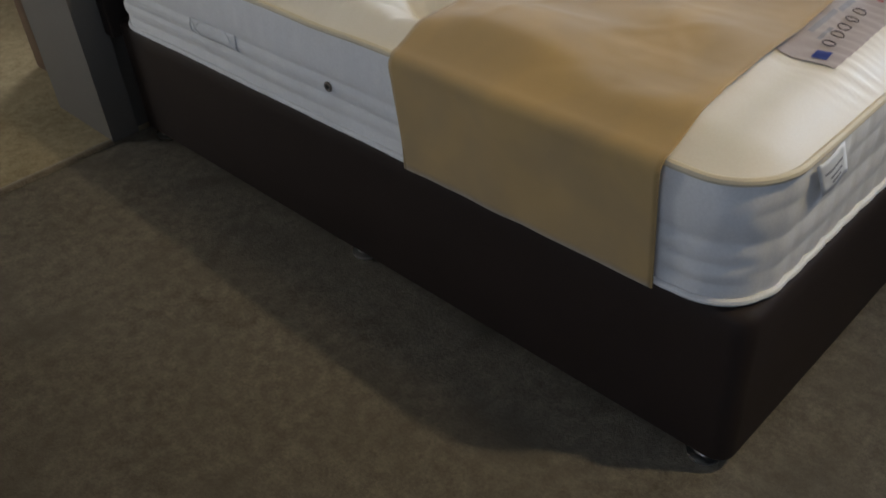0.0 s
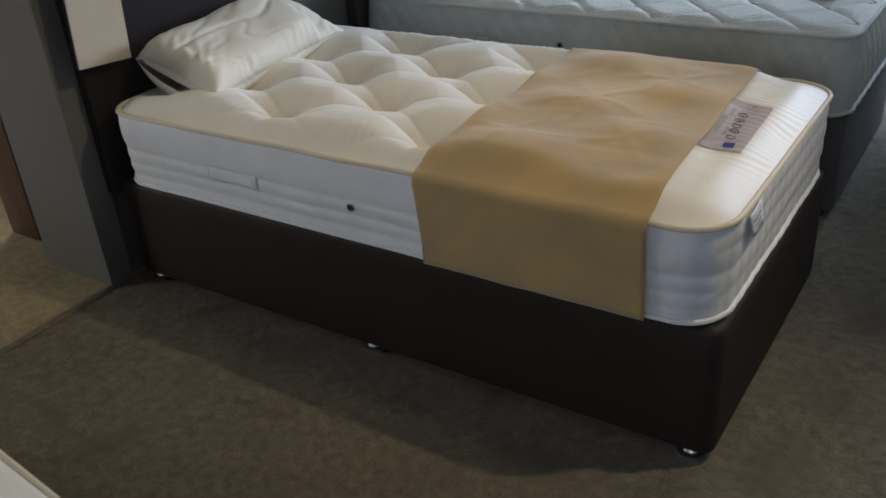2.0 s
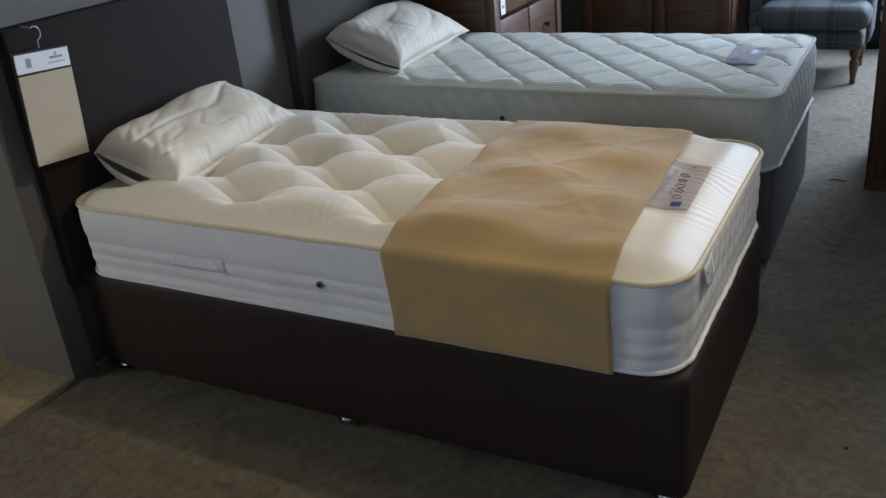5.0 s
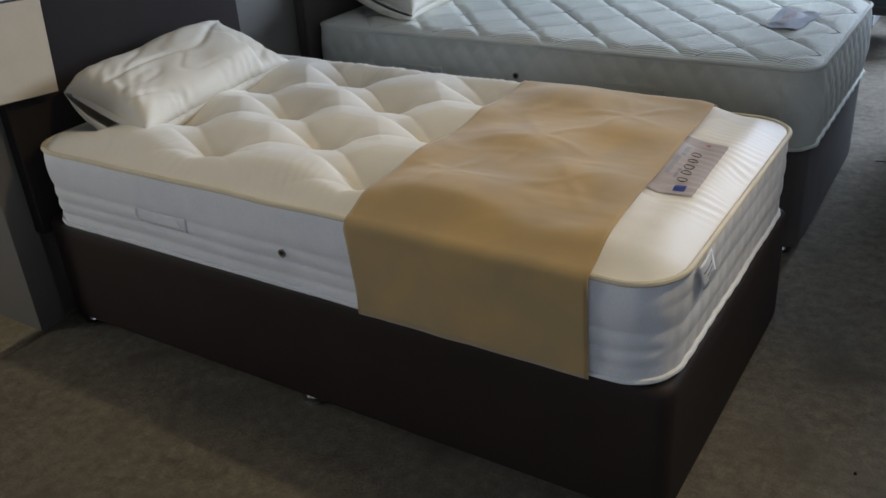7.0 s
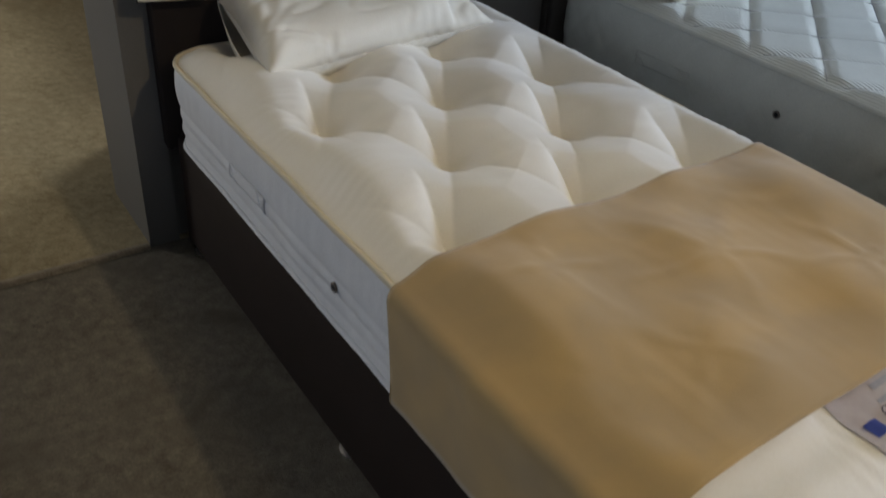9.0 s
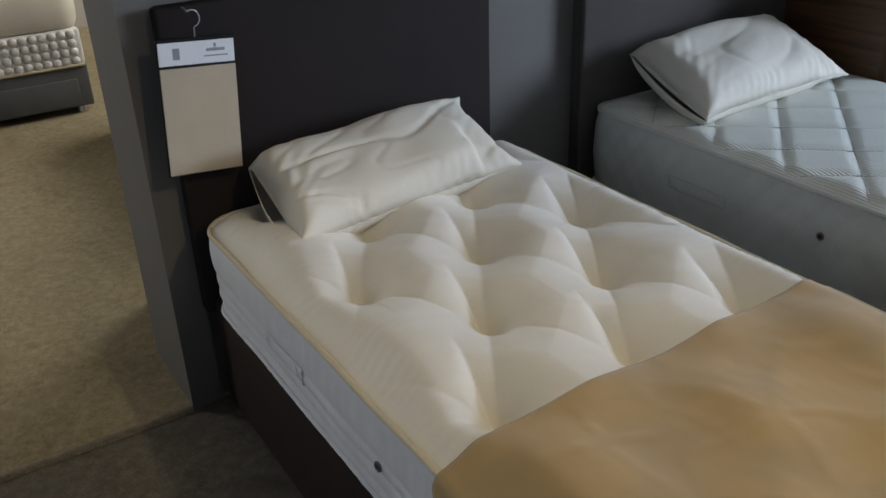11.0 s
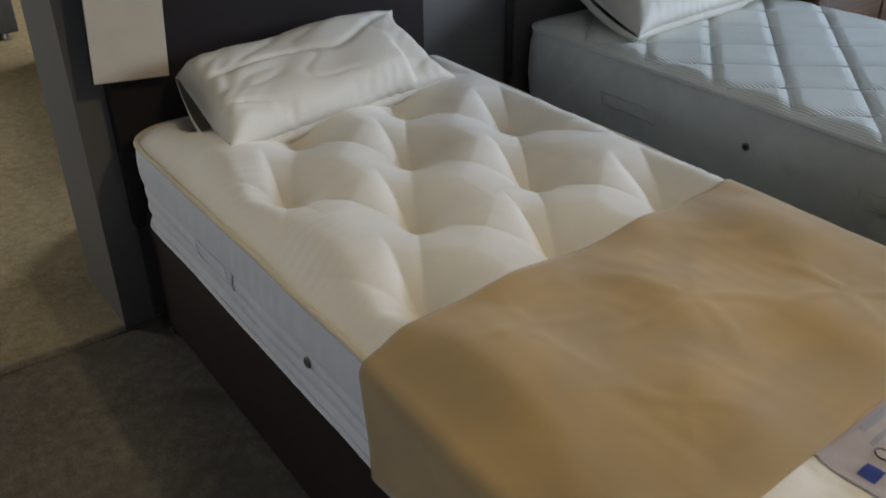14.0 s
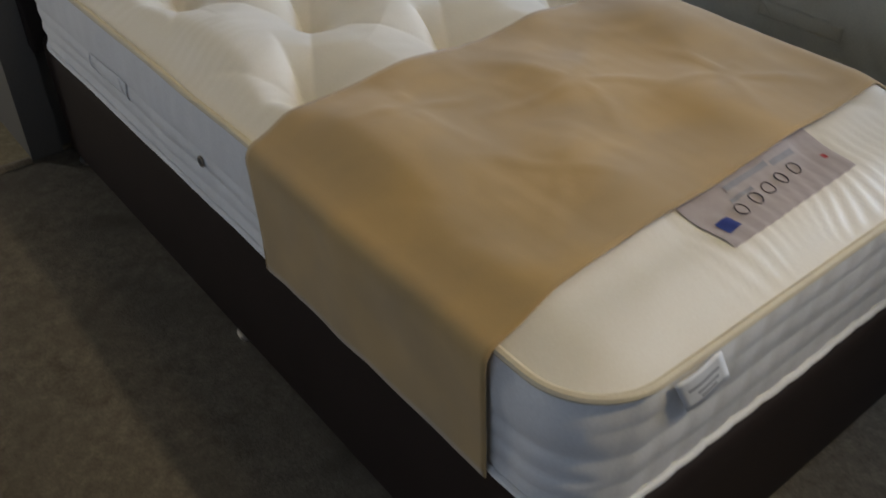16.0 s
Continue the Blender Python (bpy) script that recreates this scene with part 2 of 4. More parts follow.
def tube(points, r, seg=8, closed=False):
    bm = bmesh.new()
    pts = [Vector(p) for p in points]
    rings = []
    n = len(pts)
    for i, p in enumerate(pts):
        a = pts[(i - 1) % n] if closed or i else p
        b = pts[(i + 1) % n] if closed or i < n - 1 else p
        d = (b - a).normalized()
        up = Vector((0, 0, 1)) if abs(d.z) < 0.9 else Vector((1, 0, 0))
        s = d.cross(up).normalized()
        u = s.cross(d)
        rings.append([bm.verts.new(p + r * (math.cos(2 * math.pi * k / seg) * s + math.sin(2 * math.pi * k / seg) * u)) for k in range(seg)])
    for i in range(n if closed else n - 1):
        a, b = rings[i], rings[(i + 1) % n]
        for k in range(seg):
            bm.faces.new((a[k], a[(k + 1) % seg], b[(k + 1) % seg], b[k]))
    if not closed:
        bm.faces.new(rings[0][::-1])
        bm.faces.new(rings[-1])
    return bm


def lathe(profile, seg=24):
    bm = bmesh.new()
    rings = [[bm.verts.new((r * math.cos(2 * math.pi * k / seg), r * math.sin(2 * math.pi * k / seg), z)) for k in range(seg)] for r, z in profile]
    for a, b in zip(rings, rings[1:]):
        for k in range(seg):
            bm.faces.new((a[k], a[(k + 1) % seg], b[(k + 1) % seg], b[k]))
    bm.faces.new(rings[0][::-1])
    bm.faces.new(rings[-1])
    return bm


def outline(x0, y0, x1, y1, r, step=0.016):
    """Points and outward normals round a rectangle with rounded corners, anticlockwise, closed."""
    pts = []
    corners = ((x1 - r, y0 + r, -90), (x1 - r, y1 - r, 0), (x0 + r, y1 - r, 90), (x0 + r, y0 + r, 180))
    for i, (cx, cy, a0) in enumerate(corners):
        k = max(8, int(r * math.pi / 2 / step))
        for j in range(k):
            a = radians(a0 + 90 * j / k)
            pts.append((cx + r * math.cos(a), cy + r * math.sin(a), math.cos(a), math.sin(a)))
        nx, ny = math.cos(radians(a0 + 90)), math.sin(radians(a0 + 90))
        px, py = cx + r * nx, cy + r * ny
        qx, qy, _ = corners[(i + 1) % 4]
        qx, qy = qx + r * nx, qy + r * ny
        k = max(2, int(math.hypot(qx - px, qy - py) / step))
        for j in range(k):
            pts.append((px + (qx - px) * j / k, py + (qy - py) * j / k, nx, ny))
    return pts


def loft(rings, cap=False):
    bm = bmesh.new()
    rows = [[bm.verts.new(p) for p in ring] for ring in rings]
    n = len(rows[0])
    for a, b in zip(rows, rows[1:]):
        for k in range(n):
            bm.faces.new((a[k], a[(k + 1) % n], b[(k + 1) % n], b[k]))
    if cap:
        bm.faces.new(rows[-1])
    return bm


def smoothstep(a, b, x):
    t = min(1, max(0, (x - a) / (b - a)))
    return t * t * (3 - 2 * t)


def mattress(name, label, plan, z0, z1, rad, top, side, mats, group="", rings=125):
    """A mattress: padded top by the height function top(x, y), quilted border by side(s, z, nx, ny), two lines of piping."""
    x0, y0, x1, y1 = plan
    root = thing(name, (x0, y0, z0), label, "mattress", group)
    pts = outline(*plan, rad, 0.0085)
    cx, cy = (x0 + x1) / 2, (y0 + y1) / 2
    o = Vector((x0, y0, z0))
    n, rings = rings, []
    for j in range(n):
        f = 1 - j / n * 0.995
        ring = []
        for x, y, nx, ny in pts:
            px, py = cx + (x - cx) * f, cy + (y - cy) * f
            ring.append(Vector((px, py, z1 + top(px, py))) - o)
        rings.append(ring)
    part("top_panel", loft(rings, True), mats[0], root)
    rings, s = [], 0
    run = [0]
    for a, b in zip(pts, pts[1:]):
        run.append(run[-1] + math.hypot(b[0] - a[0], b[1] - a[1]))
    m = 40
    for j in range(m + 1):
        z = z0 + 0.003 + (z1 - z0 - 0.003) * j / m
        rings.append([Vector((x + nx * side(s, (z - z0) / (z1 - z0), x, y, nx), y + ny * side(s, (z - z0) / (z1 - z0), x, y, nx), z)) - o for (x, y, nx, ny), s in zip(pts, run)])
    part("border", loft(rings), mats[1], root, label="quilted border")
    for pz, pr, nm in ((z1, 0.0065, "top_piping"), (z0 + 0.008, 0.006, "bottom_piping")):
        wob = []
        for (x, y, nx, ny), s in zip(pts, run):
            d = 0.003 if pz == z1 else side(s, 0.03, x, y, nx) + 0.004
            wob.append(Vector((x + nx * d, y + ny * d, pz + (0.003 * noise.noise((x * 6, y * 6, pz * 9)) if pz == z1 else 0))) - o)
        part(nm, tube(wob, pr, 8, True), mats[2] if pz == z1 else mats[1], root)
    return root, o


def divan(name, label, plan, z1, mat, group=""):
    x0, y0, x1, y1 = plan
    root = thing(name, (x0, y0, 0), label, "bed base", group)
    pts = outline(0, 0, x1 - x0, y1 - y0, 0.035, 0.03)
    rings = []
    for inset, z in ((0.012, 0.030), (0.002, 0.034), (0.0, 0.046), (0.0, 0.12), (0.001, 0.2), (0.0, z1 - 0.05), (0.001, z1 - 0.016), (0.006, z1 - 0.006), (0.018, z1)):
        rings.append([(x - nx * inset, y - ny * inset, z) for x, y, nx, ny in pts])
    bm = loft(rings, True)
    part("body", bm, mat, root)
    gx = (0.06, (x1 - x0) / 2 - 0.008, x1 - x0 - 0.053)
    for i, x in enumerate(gx):
        for y in (0.032, y1 - y0 - 0.032):
            g = part("glide", lathe(((0.026, 0.0), (0.028, 0.002), (0.030, 0.009), (0.018, 0.013), (0.010, 0.031))), CHROME, root, "chrome glide")
            g.location = (x, y, 0)
    return root


def pillow(name, label, corners, t, mat, seed, ear=0.05, gape=0.0, crease=1.0):
    """A stuffed pillow between four corners (back left, back right, front right, front left): two padded faces that meet
    in a seam with pulled corners and slack folds. gape: how far the case hangs open at its left end."""
    bl, br, fr, fl = (Vector(c) for c in corners)
    mid = (bl + br + fr + fl) / 4
    root = new(name)
    root.matrix_world = Matrix.Translation(mid)
    tagged(root, label, "pillow")
    up = (fl - bl + fr - br).cross(br - bl + fr - fl).normalized()
    if up.z < 0:
        up = -up

    def place(u, v):
        pu = 1 - ear * (1 - abs(v) ** 3) * abs(u) ** 5 * 1.6 * (0.2 if u < 0 and gape else 1)
        pv = 1 - ear * (1 - abs(u) ** 5) * abs(v) ** 6 * 1.3
        a, b = (u * pu + 1) / 2, (v * pv + 1) / 2
        return bl * (1 - a) * (1 - b) + br * a * (1 - b) + fr * a * b + fl * (1 - a) * b - mid

    nu, nv = 84, 56
    for side, nm in ((1, "upper_case"), (-1, "lower_case")):
        bm = bmesh.new()
        grid = []
        for i in range(nu + 1):
            row = []
            for j in range(nv + 1):
                u, v = 2 * i / nu - 1, 2 * j / nv - 1
                p = place(u, v)
                body = max(0, 1 - abs(u) ** (11.0 if u < 0 else 3.0)) ** 0.5 * max(0, 1 - abs(v) ** 4.2) ** 0.5
                if u > 0.55:
                    body *= 1 - 0.45 * smoothstep(0.55, 0.62, u) * smoothstep(-0.2, 0.9, v) * (1 - smoothstep(0.64, 0.9, u) * 0.5)
                wr = noise.noise((p.x * 6 + seed, p.y * 4, side)) * 0.020 + noise.noise((p.x * 9 + p.y * 5 + seed, p.y * 6 - p.x * 4, side + 5)) * 0.010
                wr -= crease * max(0, 1 - abs(noise.noise((p.x * 6 + p.y * 2 + seed, p.y * 2.6 - p.x, side + 8))) / 0.10) ** 1.5 * 0.009
                wr -= crease * max(0, 1 - abs(noise.noise((p.x * 13 + p.y * 3, p.y * 5 + seed, side + 2))) / 0.16) ** 1.5 * 0.0045
                fold = 0.0024 * math.sin(34 * (u * 1.2 + 0.6 * v) + 4 * noise.noise((u * 2, v * 2, seed))) * abs(u) ** 3
                rip = 0.006 * math.sin(u * 60 + 6 * noise.noise((u * 3, v, seed))) * smoothstep(0.6, 1.0, v) * max(0, noise.noise((u * 3, 1, seed)) + 0.2)
                k = t / 2 if side == 1 else t * 0.36
                z = side * (k * body + (wr + fold) * body ** 0.7 * 0.8 * (1 if side == 1 else 0.3)) + rip
                if side == -1 and gape:
                    z -= gape * (1 - smoothstep(-1.0, -0.6, u)) * max(0, 1 - v * v) ** 0.7
                z += noise.noise((p.x * 6, p.y * 6, seed + 9)) * 0.012 * (1 - body)
                q = p + up * z
                if gape and side == 1:
                    q += up * gape * 0.6 * (1 - smoothstep(-1.0, -0.75, u)) * max(0, 1 - v * v) ** 0.7
                elif gape:
                    q.y -= gape * 0.9 * (1 - smoothstep(-1.0, -0.7, u)) * (1 - v * v)
                row.append(bm.verts.new(q))
            grid.append(row)
        for i in range(nu):
            for j in range(nv):
                q = (grid[i][j], grid[i + 1][j], grid[i + 1][j + 1], grid[i][j + 1])
                bm.faces.new(q)
        ob = part(nm, bm, mat, root)
        md = ob.modifiers.new("cloth", "SOLIDIFY")
        md.thickness, md.offset = 0.0016, 0.0
    rim = [(2 * i / nu - 1, -1) for i in range(nu + 1)] + [(1, 2 * j / nv - 1) for j in range(1, nv + 1)]
    rim += [(2 * i / nu - 1, 1) for i in range(nu - 1, -1, -1)]
    if not gape:
        rim += [(-1, 2 * j / nv - 1) for j in range(nv - 1, 0, -1)]
    seam = []
    for u, v in rim:
        p = place(u, v)
        seam.append(p + up * (noise.noise((p.x * 6, p.y * 6, seed + 9)) * 0.012 + 0.006 * math.sin(u * 60 + 6 * noise.noise((u * 3, v, seed))) * smoothstep(0.6, 1.0, v) * max(0, noise.noise((u * 3, 1, seed)) + 0.2)))
    part("seam", tube(seam, 0.003, 6, not gape), mat, root, "stitched cotton seam")
    if gape:
        bm = bmesh.new()
        rows = []
        for i in range(9):
            a = i / 8 * math.pi / 2
            row = []
            for j in range(25):
                v = 1.7 * j / 24 - 0.85
                p = place(-0.93 - 0.06 * math.sin(a), v)
                row.append(bm.verts.new(p + up * ((0.5 * t * 0.55 * math.cos(a) - 0.012) * max(0, 1 - (v / 0.9) ** 2) ** 0.6)))
            rows.append(row)
        for a, b in zip(rows, rows[1:]):
            for k in range(24):
                bm.faces.new((a[k], b[k], b[k + 1], a[k + 1]))
        part("filling", bm, mat, root, "white inner pillow seen in the open end")
    return root


# ---- room ----
def slab(name, label, dims, mat, kind="structure", category="wall"):
    ob = part(name, box(*dims, bevel=0), mat, smooth=False)
    return tagged(ob, label, category, kind=kind)


WX = -0.036
slab("floor", "taupe short-pile carpet with worn brown patches", (WX, -5, -0.1, 7.0, 5, 0), CARPET, category="floor")
slab("floor_side_room", "beige cut-pile carpet in the adjoining room", (-5.2, -5, -0.1, WX - 0.012, 5, 0.004), CARPET2, category="floor")
slab("ceiling", "plain white ceiling", (-5.2, -5, 2.8, 7.0, 5, 2.9), CEIL, category="ceiling")
slab("wall_head", "grey painted partition wall behind the headboards", (-0.365, 0.0, 0, WX - 0.02, 5, 2.8), WALL)
slab("pier", "grey painted end of the partition wall", (-0.365, -0.083, 0, WX, -0.0, 2.8), WALL)
slab("wall_head_far", "grey painted partition beyond the opening", (-0.37, -5, 0, WX, -2.3, 2.8), WALL)
slab("lintel", "grey painted lintel over the opening", (-0.37, -2.3, 2.2, WX, -0.083, 2.8), WALL)
slab("wall_back", "grey painted back wall of the showroom", (-5.2, 5.0, 0, 7.1, 5.2, 2.8), WALL)
# solid wall out of view, no window is cut into it
slab("wall_rear", "plain grey painted rear wall, out of view", (-5.2, -5.2, 0, 7.1, -5.0, 2.8), WALL)
slab("wall_foot_side", "grey painted front wall of the showroom", (7.0, -5.0, 0, 7.2, 5.0, 2.8), WALL)
slab("wall_side_room", "pale wall of the adjoining room", (-5.4, -5.2, 0, -5.2, 5.2, 2.8), CEIL)


# ---- main bed ----
B1 = (0.042, 0.0, 1.840, 0.917)
divan("divan_base", "dark brown leatherette divan base on small chrome glides", (0.0, 0.008, 1.850, 0.908), 0.349, BASE1)
TX, TY, TDX, TDY = 0.617, 0.14, 0.237, 0.1435


def edge_dist(x, y, plan, r=0.1):
    """Distance inwards from the rounded outline of a mattress."""
    qx = abs(x - (plan[0] + plan[2]) / 2) - (plan[2] - plan[0]) / 2 + r
    qy = abs(y - (plan[1] + plan[3]) / 2) - (plan[3] - plan[1]) / 2 + r
    return max(0, -(math.hypot(max(qx, 0), max(qy, 0)) + min(max(qx, qy), 0) - r))


def tufted(x, y):
    """Height of the padded top over its rim: puffed diamonds between pulled-down tufts, a crease running from each tuft."""
    p, q = (x - TX) / TDX, (y - TY) / TDY
    a, b = (p + q) / 2, (p - q) / 2
    puff = (abs(math.sin(math.pi * a)) * abs(math.sin(math.pi * b))) ** 0.6
    dip = pleat = 0.0
    for i in (math.floor(p) - 1, math.floor(p), math.floor(p) + 1, math.floor(p) + 2):
        for j in (math.floor(q) - 1, math.floor(q), math.floor(q) + 1, math.floor(q) + 2):
            if (i + j) % 2 == 0 and -0.5 < j < 4.5:
                dx, dy = x - TX - i * TDX, y - TY - j * TDY
                dip = max(dip, math.exp(-(math.hypot(dx * 0.85, dy) / 0.068) ** 1.15))
                bend = dy - 0.22 * max(0, -dx - 0.03) + 0.006 * noise.noise((i * 3.1, j * 2.7, x * 8))
                pleat = max(pleat, math.exp(-abs(bend) / (0.016 if bend < 0 else 0.055)) * (max(0, 1 + dx / 0.20) ** 0.8 if dx < 0 else math.exp(-(dx / 0.04) ** 2)))
                if j in (0, 4) and (dy < 0) == (j == 0):
                    pleat = max(pleat, 0.75 * math.exp(-abs(dx + 0.25 * abs(dy)) / 0.035) * max(0, 1 - abs(dy) / 0.12))
    e = edge_dist(x, y, B1)
    m = smoothstep(0.0, 0.10, e)
    rim = 0.014 * math.sin(min(1, e / 0.09) * math.pi / 2)
    foot = 1 - smoothstep(1.60, 1.74, x)
    inner = smoothstep(0.0, 0.10, e) * foot
    h = 0.012 * puff + 0.046 * (1 - dip) - 0.031 * pleat - 0.010
    gather = 0.0015 * math.sin(x * 270 + 16 * noise.noise((x * 7, y * 3, 0))) * smoothstep(0.0, 0.03, e) * (1 - smoothstep(0.06, 0.18, e))
    gather *= 0.5 + 0.9 * max(0, noise.noise((x * 5, y * 3, 4)) + 0.25)
    gather *= 1 - smoothstep(1.1, 1.2, x)
    fp = smoothstep(1.66, 1.72, x) * smoothstep(0.0, 0.02, e)
    gather += fp * 0.0013 * math.sin(y * 250 + 16 * noise.noise((x * 4, y * 6, 3))) * smoothstep(0.22, 0.34, y) * (1 - smoothstep(0.62, 0.85, y) * 0.7)
    soft = 0.0016 * noise.noise((x * 24, y * 18, 6)) + 0.004 * noise.noise((x * 7, y * 7, 2))
    return rim + inner * h + (1 - inner) * m * 0.014 + gather + soft * m


def side1(s, f, x, y, nx):
    """Bulge of the border: one deep upper roll, three stitched rolls below, with puckers along the stitching."""
    rows = (0.0, 0.17, 0.34, 0.52, 1.0)
    for a, b in zip(rows, rows[1:]):
        if a <= f <= b:
            g = (f - a) / (b - a)
            face = smoothstep(0.6, 0.95, nx)
            amp = (0.0055 if b < 0.9 else 0.009) * (1 - face)
            v = amp * math.sin(math.pi * g) ** 0.6
            v += 0.0030 * noise.noise((s * 38, a * 9, 1)) * (1 - abs(2 * g - 1)) * (1 - face)
            break
    v += 0.004 * noise.noise((s * 5, f * 3, 7)) - 0.007 * (1 - f)
    v += face * 0.0042 * (abs(math.sin(s * 52)) * abs(math.sin(f * math.pi * 4))) ** 0.6
    v += 0.003 * math.sin(math.pi * f)
    return v


bed1, o1 = mattress("mattress", "cream tufted pocket-sprung mattress with white quilted border", B1, 0.351, 0.572, 0.10, tufted, side1, (TICKING, BORDER, TAPE))

# suede runner laid across the foot of the bed
def runner():
    root = thing("bed_runner", (1.13, 0, 0.572), "tan suede bed runner draped across the mattress", "bed runner")
    wide = B1[3]
    prof = []
    for k in range(13):
        prof.append((-0.020 + 0.008 * (1 - k / 12) + 0.002 * math.sin(k / 12 * math.pi), 0.350 + 0.203 * k / 12))
    for k in range(1, 7):
        a = radians(90 * k / 6)
        prof.append((-0.020 + 0.024 * (1 - math.cos(a)), 0.553 + 0.030 * math.sin(a)))
    n = 90
    ys = prof + [(0.004 + (wide - 0.008) * k / n, None) for k in range(1, n)] + [(wide - y, z) for y, z in prof[::-1]]
    bm = bmesh.new()
    rows = []
    nx = 60
    knots = ((1.37, 0.45, 0.15, 5, 0.6), (1.53, 0.26, 0.11, 4, 2.0), (1.27, 0.20, 0.10, 4, 0.2), (1.50, 0.66, 0.12, 5, 1.2))
    for i in range(nx + 1):
        row = []
        for y, z in ys:
            yc = min(wide, max(0, y))
            xa, xb = 1.140 - 0.022 * yc + 0.016 * math.sin(yc / wide * math.pi), 1.693 - 0.045 * yc
            x = xa + (xb - xa) * i / nx
            if z is None:
                steps = (-0.09, -0.06, -0.03, 0, 0.03, 0.06, 0.09)
                h = sum(tufted(x + a, min(wide - 0.04, max(0.04, y + b))) for a in steps for b in steps) / 49 + 0.008
                for kx, ky, kr, arms, turn in knots:
                    c, ang = math.hypot(x - kx, y - ky), math.atan2(y - ky, x - kx)
                    ray = abs(math.sin(ang * arms / 2 + turn + 0.8 * noise.noise((x * 7, y * 7, kx))))
                    h += 0.0055 * ((1 - ray) ** 3 - 0.2) * math.exp(-(c / kr) ** 2) * min(1, c / 0.03)
                h += 0.006 * noise.noise((x * 5.5, y * 6, 3)) + 0.0004 * noise.noise((x * 26, y * 20, 5))
                for k in range(3):
                    d = noise.noise((x * 4.5 + k * 7, y * 5.5, 8 + k))
                    h += 0.0012 * math.exp(-(d / 0.09) ** 2) * (0.5 + noise.noise((x * 3, y * 3, k)))
                edge = smoothstep(0.0, 0.10, min(y, wide - y))
                low, high = 0.574 + tufted(x, y), (0.583 + (h - 0.004) * edge + 0.004 * smoothstep(0.3, 0.8, y) * edge)
                zz = max(low, high) + 0.006 * math.log(1 + math.exp(-abs(low - high) / 0.006))
            else:
                zz = z
                if i == 0 and z < 0.55:
                    x += 0.013 * (0.55 - z) / 0.2
                y += 0.006 * noise.noise((x * 5, z * 3, 6)) + 0.002 * noise.noise((x * 14, z * 10, 2))
            row.append(bm.verts.new((x - 1.13, y, zz - 0.572)))
        rows.append(row)
    for a, b in zip(rows, rows[1:]):
        for k in range(len(a) - 1):
            bm.faces.new((a[k], b[k], b[k + 1], a[k + 1]))
    first, last = [v.co.copy() for v in rows[0]], [v.co.copy() for v in rows[-1]]
    bmesh.ops.reverse_faces(bm, faces=bm.faces)
    ob = part("cloth", bm, RUNNER, root)
    md = ob.modifiers.new("thick", "SOLIDIFY")
    md.thickness, md.offset = 0.003, 0.0
    for row in (first, last):
        part("hem", tube(row, 0.0018, 6), RUNNER, root, "turned suede hem")
    return root


runner()

hb1 = thing("headboard", (0.008, 0.441, 0.0), "charcoal brown upholstered headboard with plain flat front", "headboard")
part("front_panel", box(-0.022, -0.452, 0.30, 0.0, 0.452, 1.080, 0.008, 3), HEADB1, hb1)
part("back_frame", box(-0.062, -0.449, 0.30, -0.023, 0.449, 1.077, 0.005, 2), HEADB1, hb1, "side gusset in the same weave")
for sy in (-0.3, 0.3):
    part("strut", box(-0.055, sy - 0.03, 0.0, -0.03, sy + 0.03, 0.33, 0.003, 1), OAKZ, hb1, "plain wooden strut")

pillow("pillow", "ivory cotton pillow slumped against the dark headboard, case gaping open", ((0.062, 0.135, 0.688), (0.045, 0.760, 0.738), (0.325, 0.775, 0.620), (0.392, 0.115, 0.606)), 0.165, PILLOW, 3.1, 0.085, 0.024)

# swatch card
sw = thing("swatch_card", (0.050, 0.037, 0.699), "beige fabric swatch card with white header on a wire hook", "swatch card")
sw.matrix_world = pose(0.050, 0.037, 0.699, -4, 0, -2) @ Matrix.Scale(0.967, 4)
part("backing", box(-0.004, -0.092, 0.0, 0.0, 0.092, 0.326, 0.001, 1), BLACK, sw, "black backing board")
part("fabric", box(0.0005, -0.089, 0.003, 0.004, 0.090, 0.262, 0.001, 1), SWATCH, sw)
part("header", box(0.0005, -0.089, 0.268, 0.004, 0.089, 0.324, 0.001, 1), CARD, sw, "white printed header")

part("top_bar", box(-0.006, -0.093, 0.322, 0.006, 0.091, 0.330, 0.001, 1), BLACK, sw, "black clip bar")
part("lower_bar", box(-0.002, -0.091, 0.2625, 0.005, 0.091, 0.2675, 0.001, 1), BLACK, sw, "black divider strip")
part("logo_block", box(0.004, -0.056, 0.282, 0.0046, -0.040, 0.308, 0, 1), INKP, sw, "small grey printed block")
part("print_bar", box(0.004, 0.022, 0.296, 0.0046, 0.066, 0.303, 0, 1), INKP, sw, "grey printed mark")
part("print_bar", box(0.004, 0.040, 0.305, 0.0046, 0.046, 0.314, 0, 1), INKP, sw, "grey printed mark")
part("print_bar", box(0.004, 0.016, 0.284, 0.0046, 0.072, 0.287, 0, 1), INKP, sw, "grey printed mark")
hook = [(-0.001, 0.0, 0.328), (-0.001, 0.0, 0.352)]
for k in range(13):
    a = radians(-75 + 200 * k / 12)
    hook.append((-0.001 - 0.004 * k / 12, 0.004 + 0.017 * math.cos(a) - 0.006, 0.372 + 0.019 * math.sin(a)))
hook += [(-0.03, -0.012, 0.391), (-0.05, -0.013, 0.390)]
part("wire_hook", tube(hook, 0.0016, 6), CHROME, sw, "bent wire hanging hook")

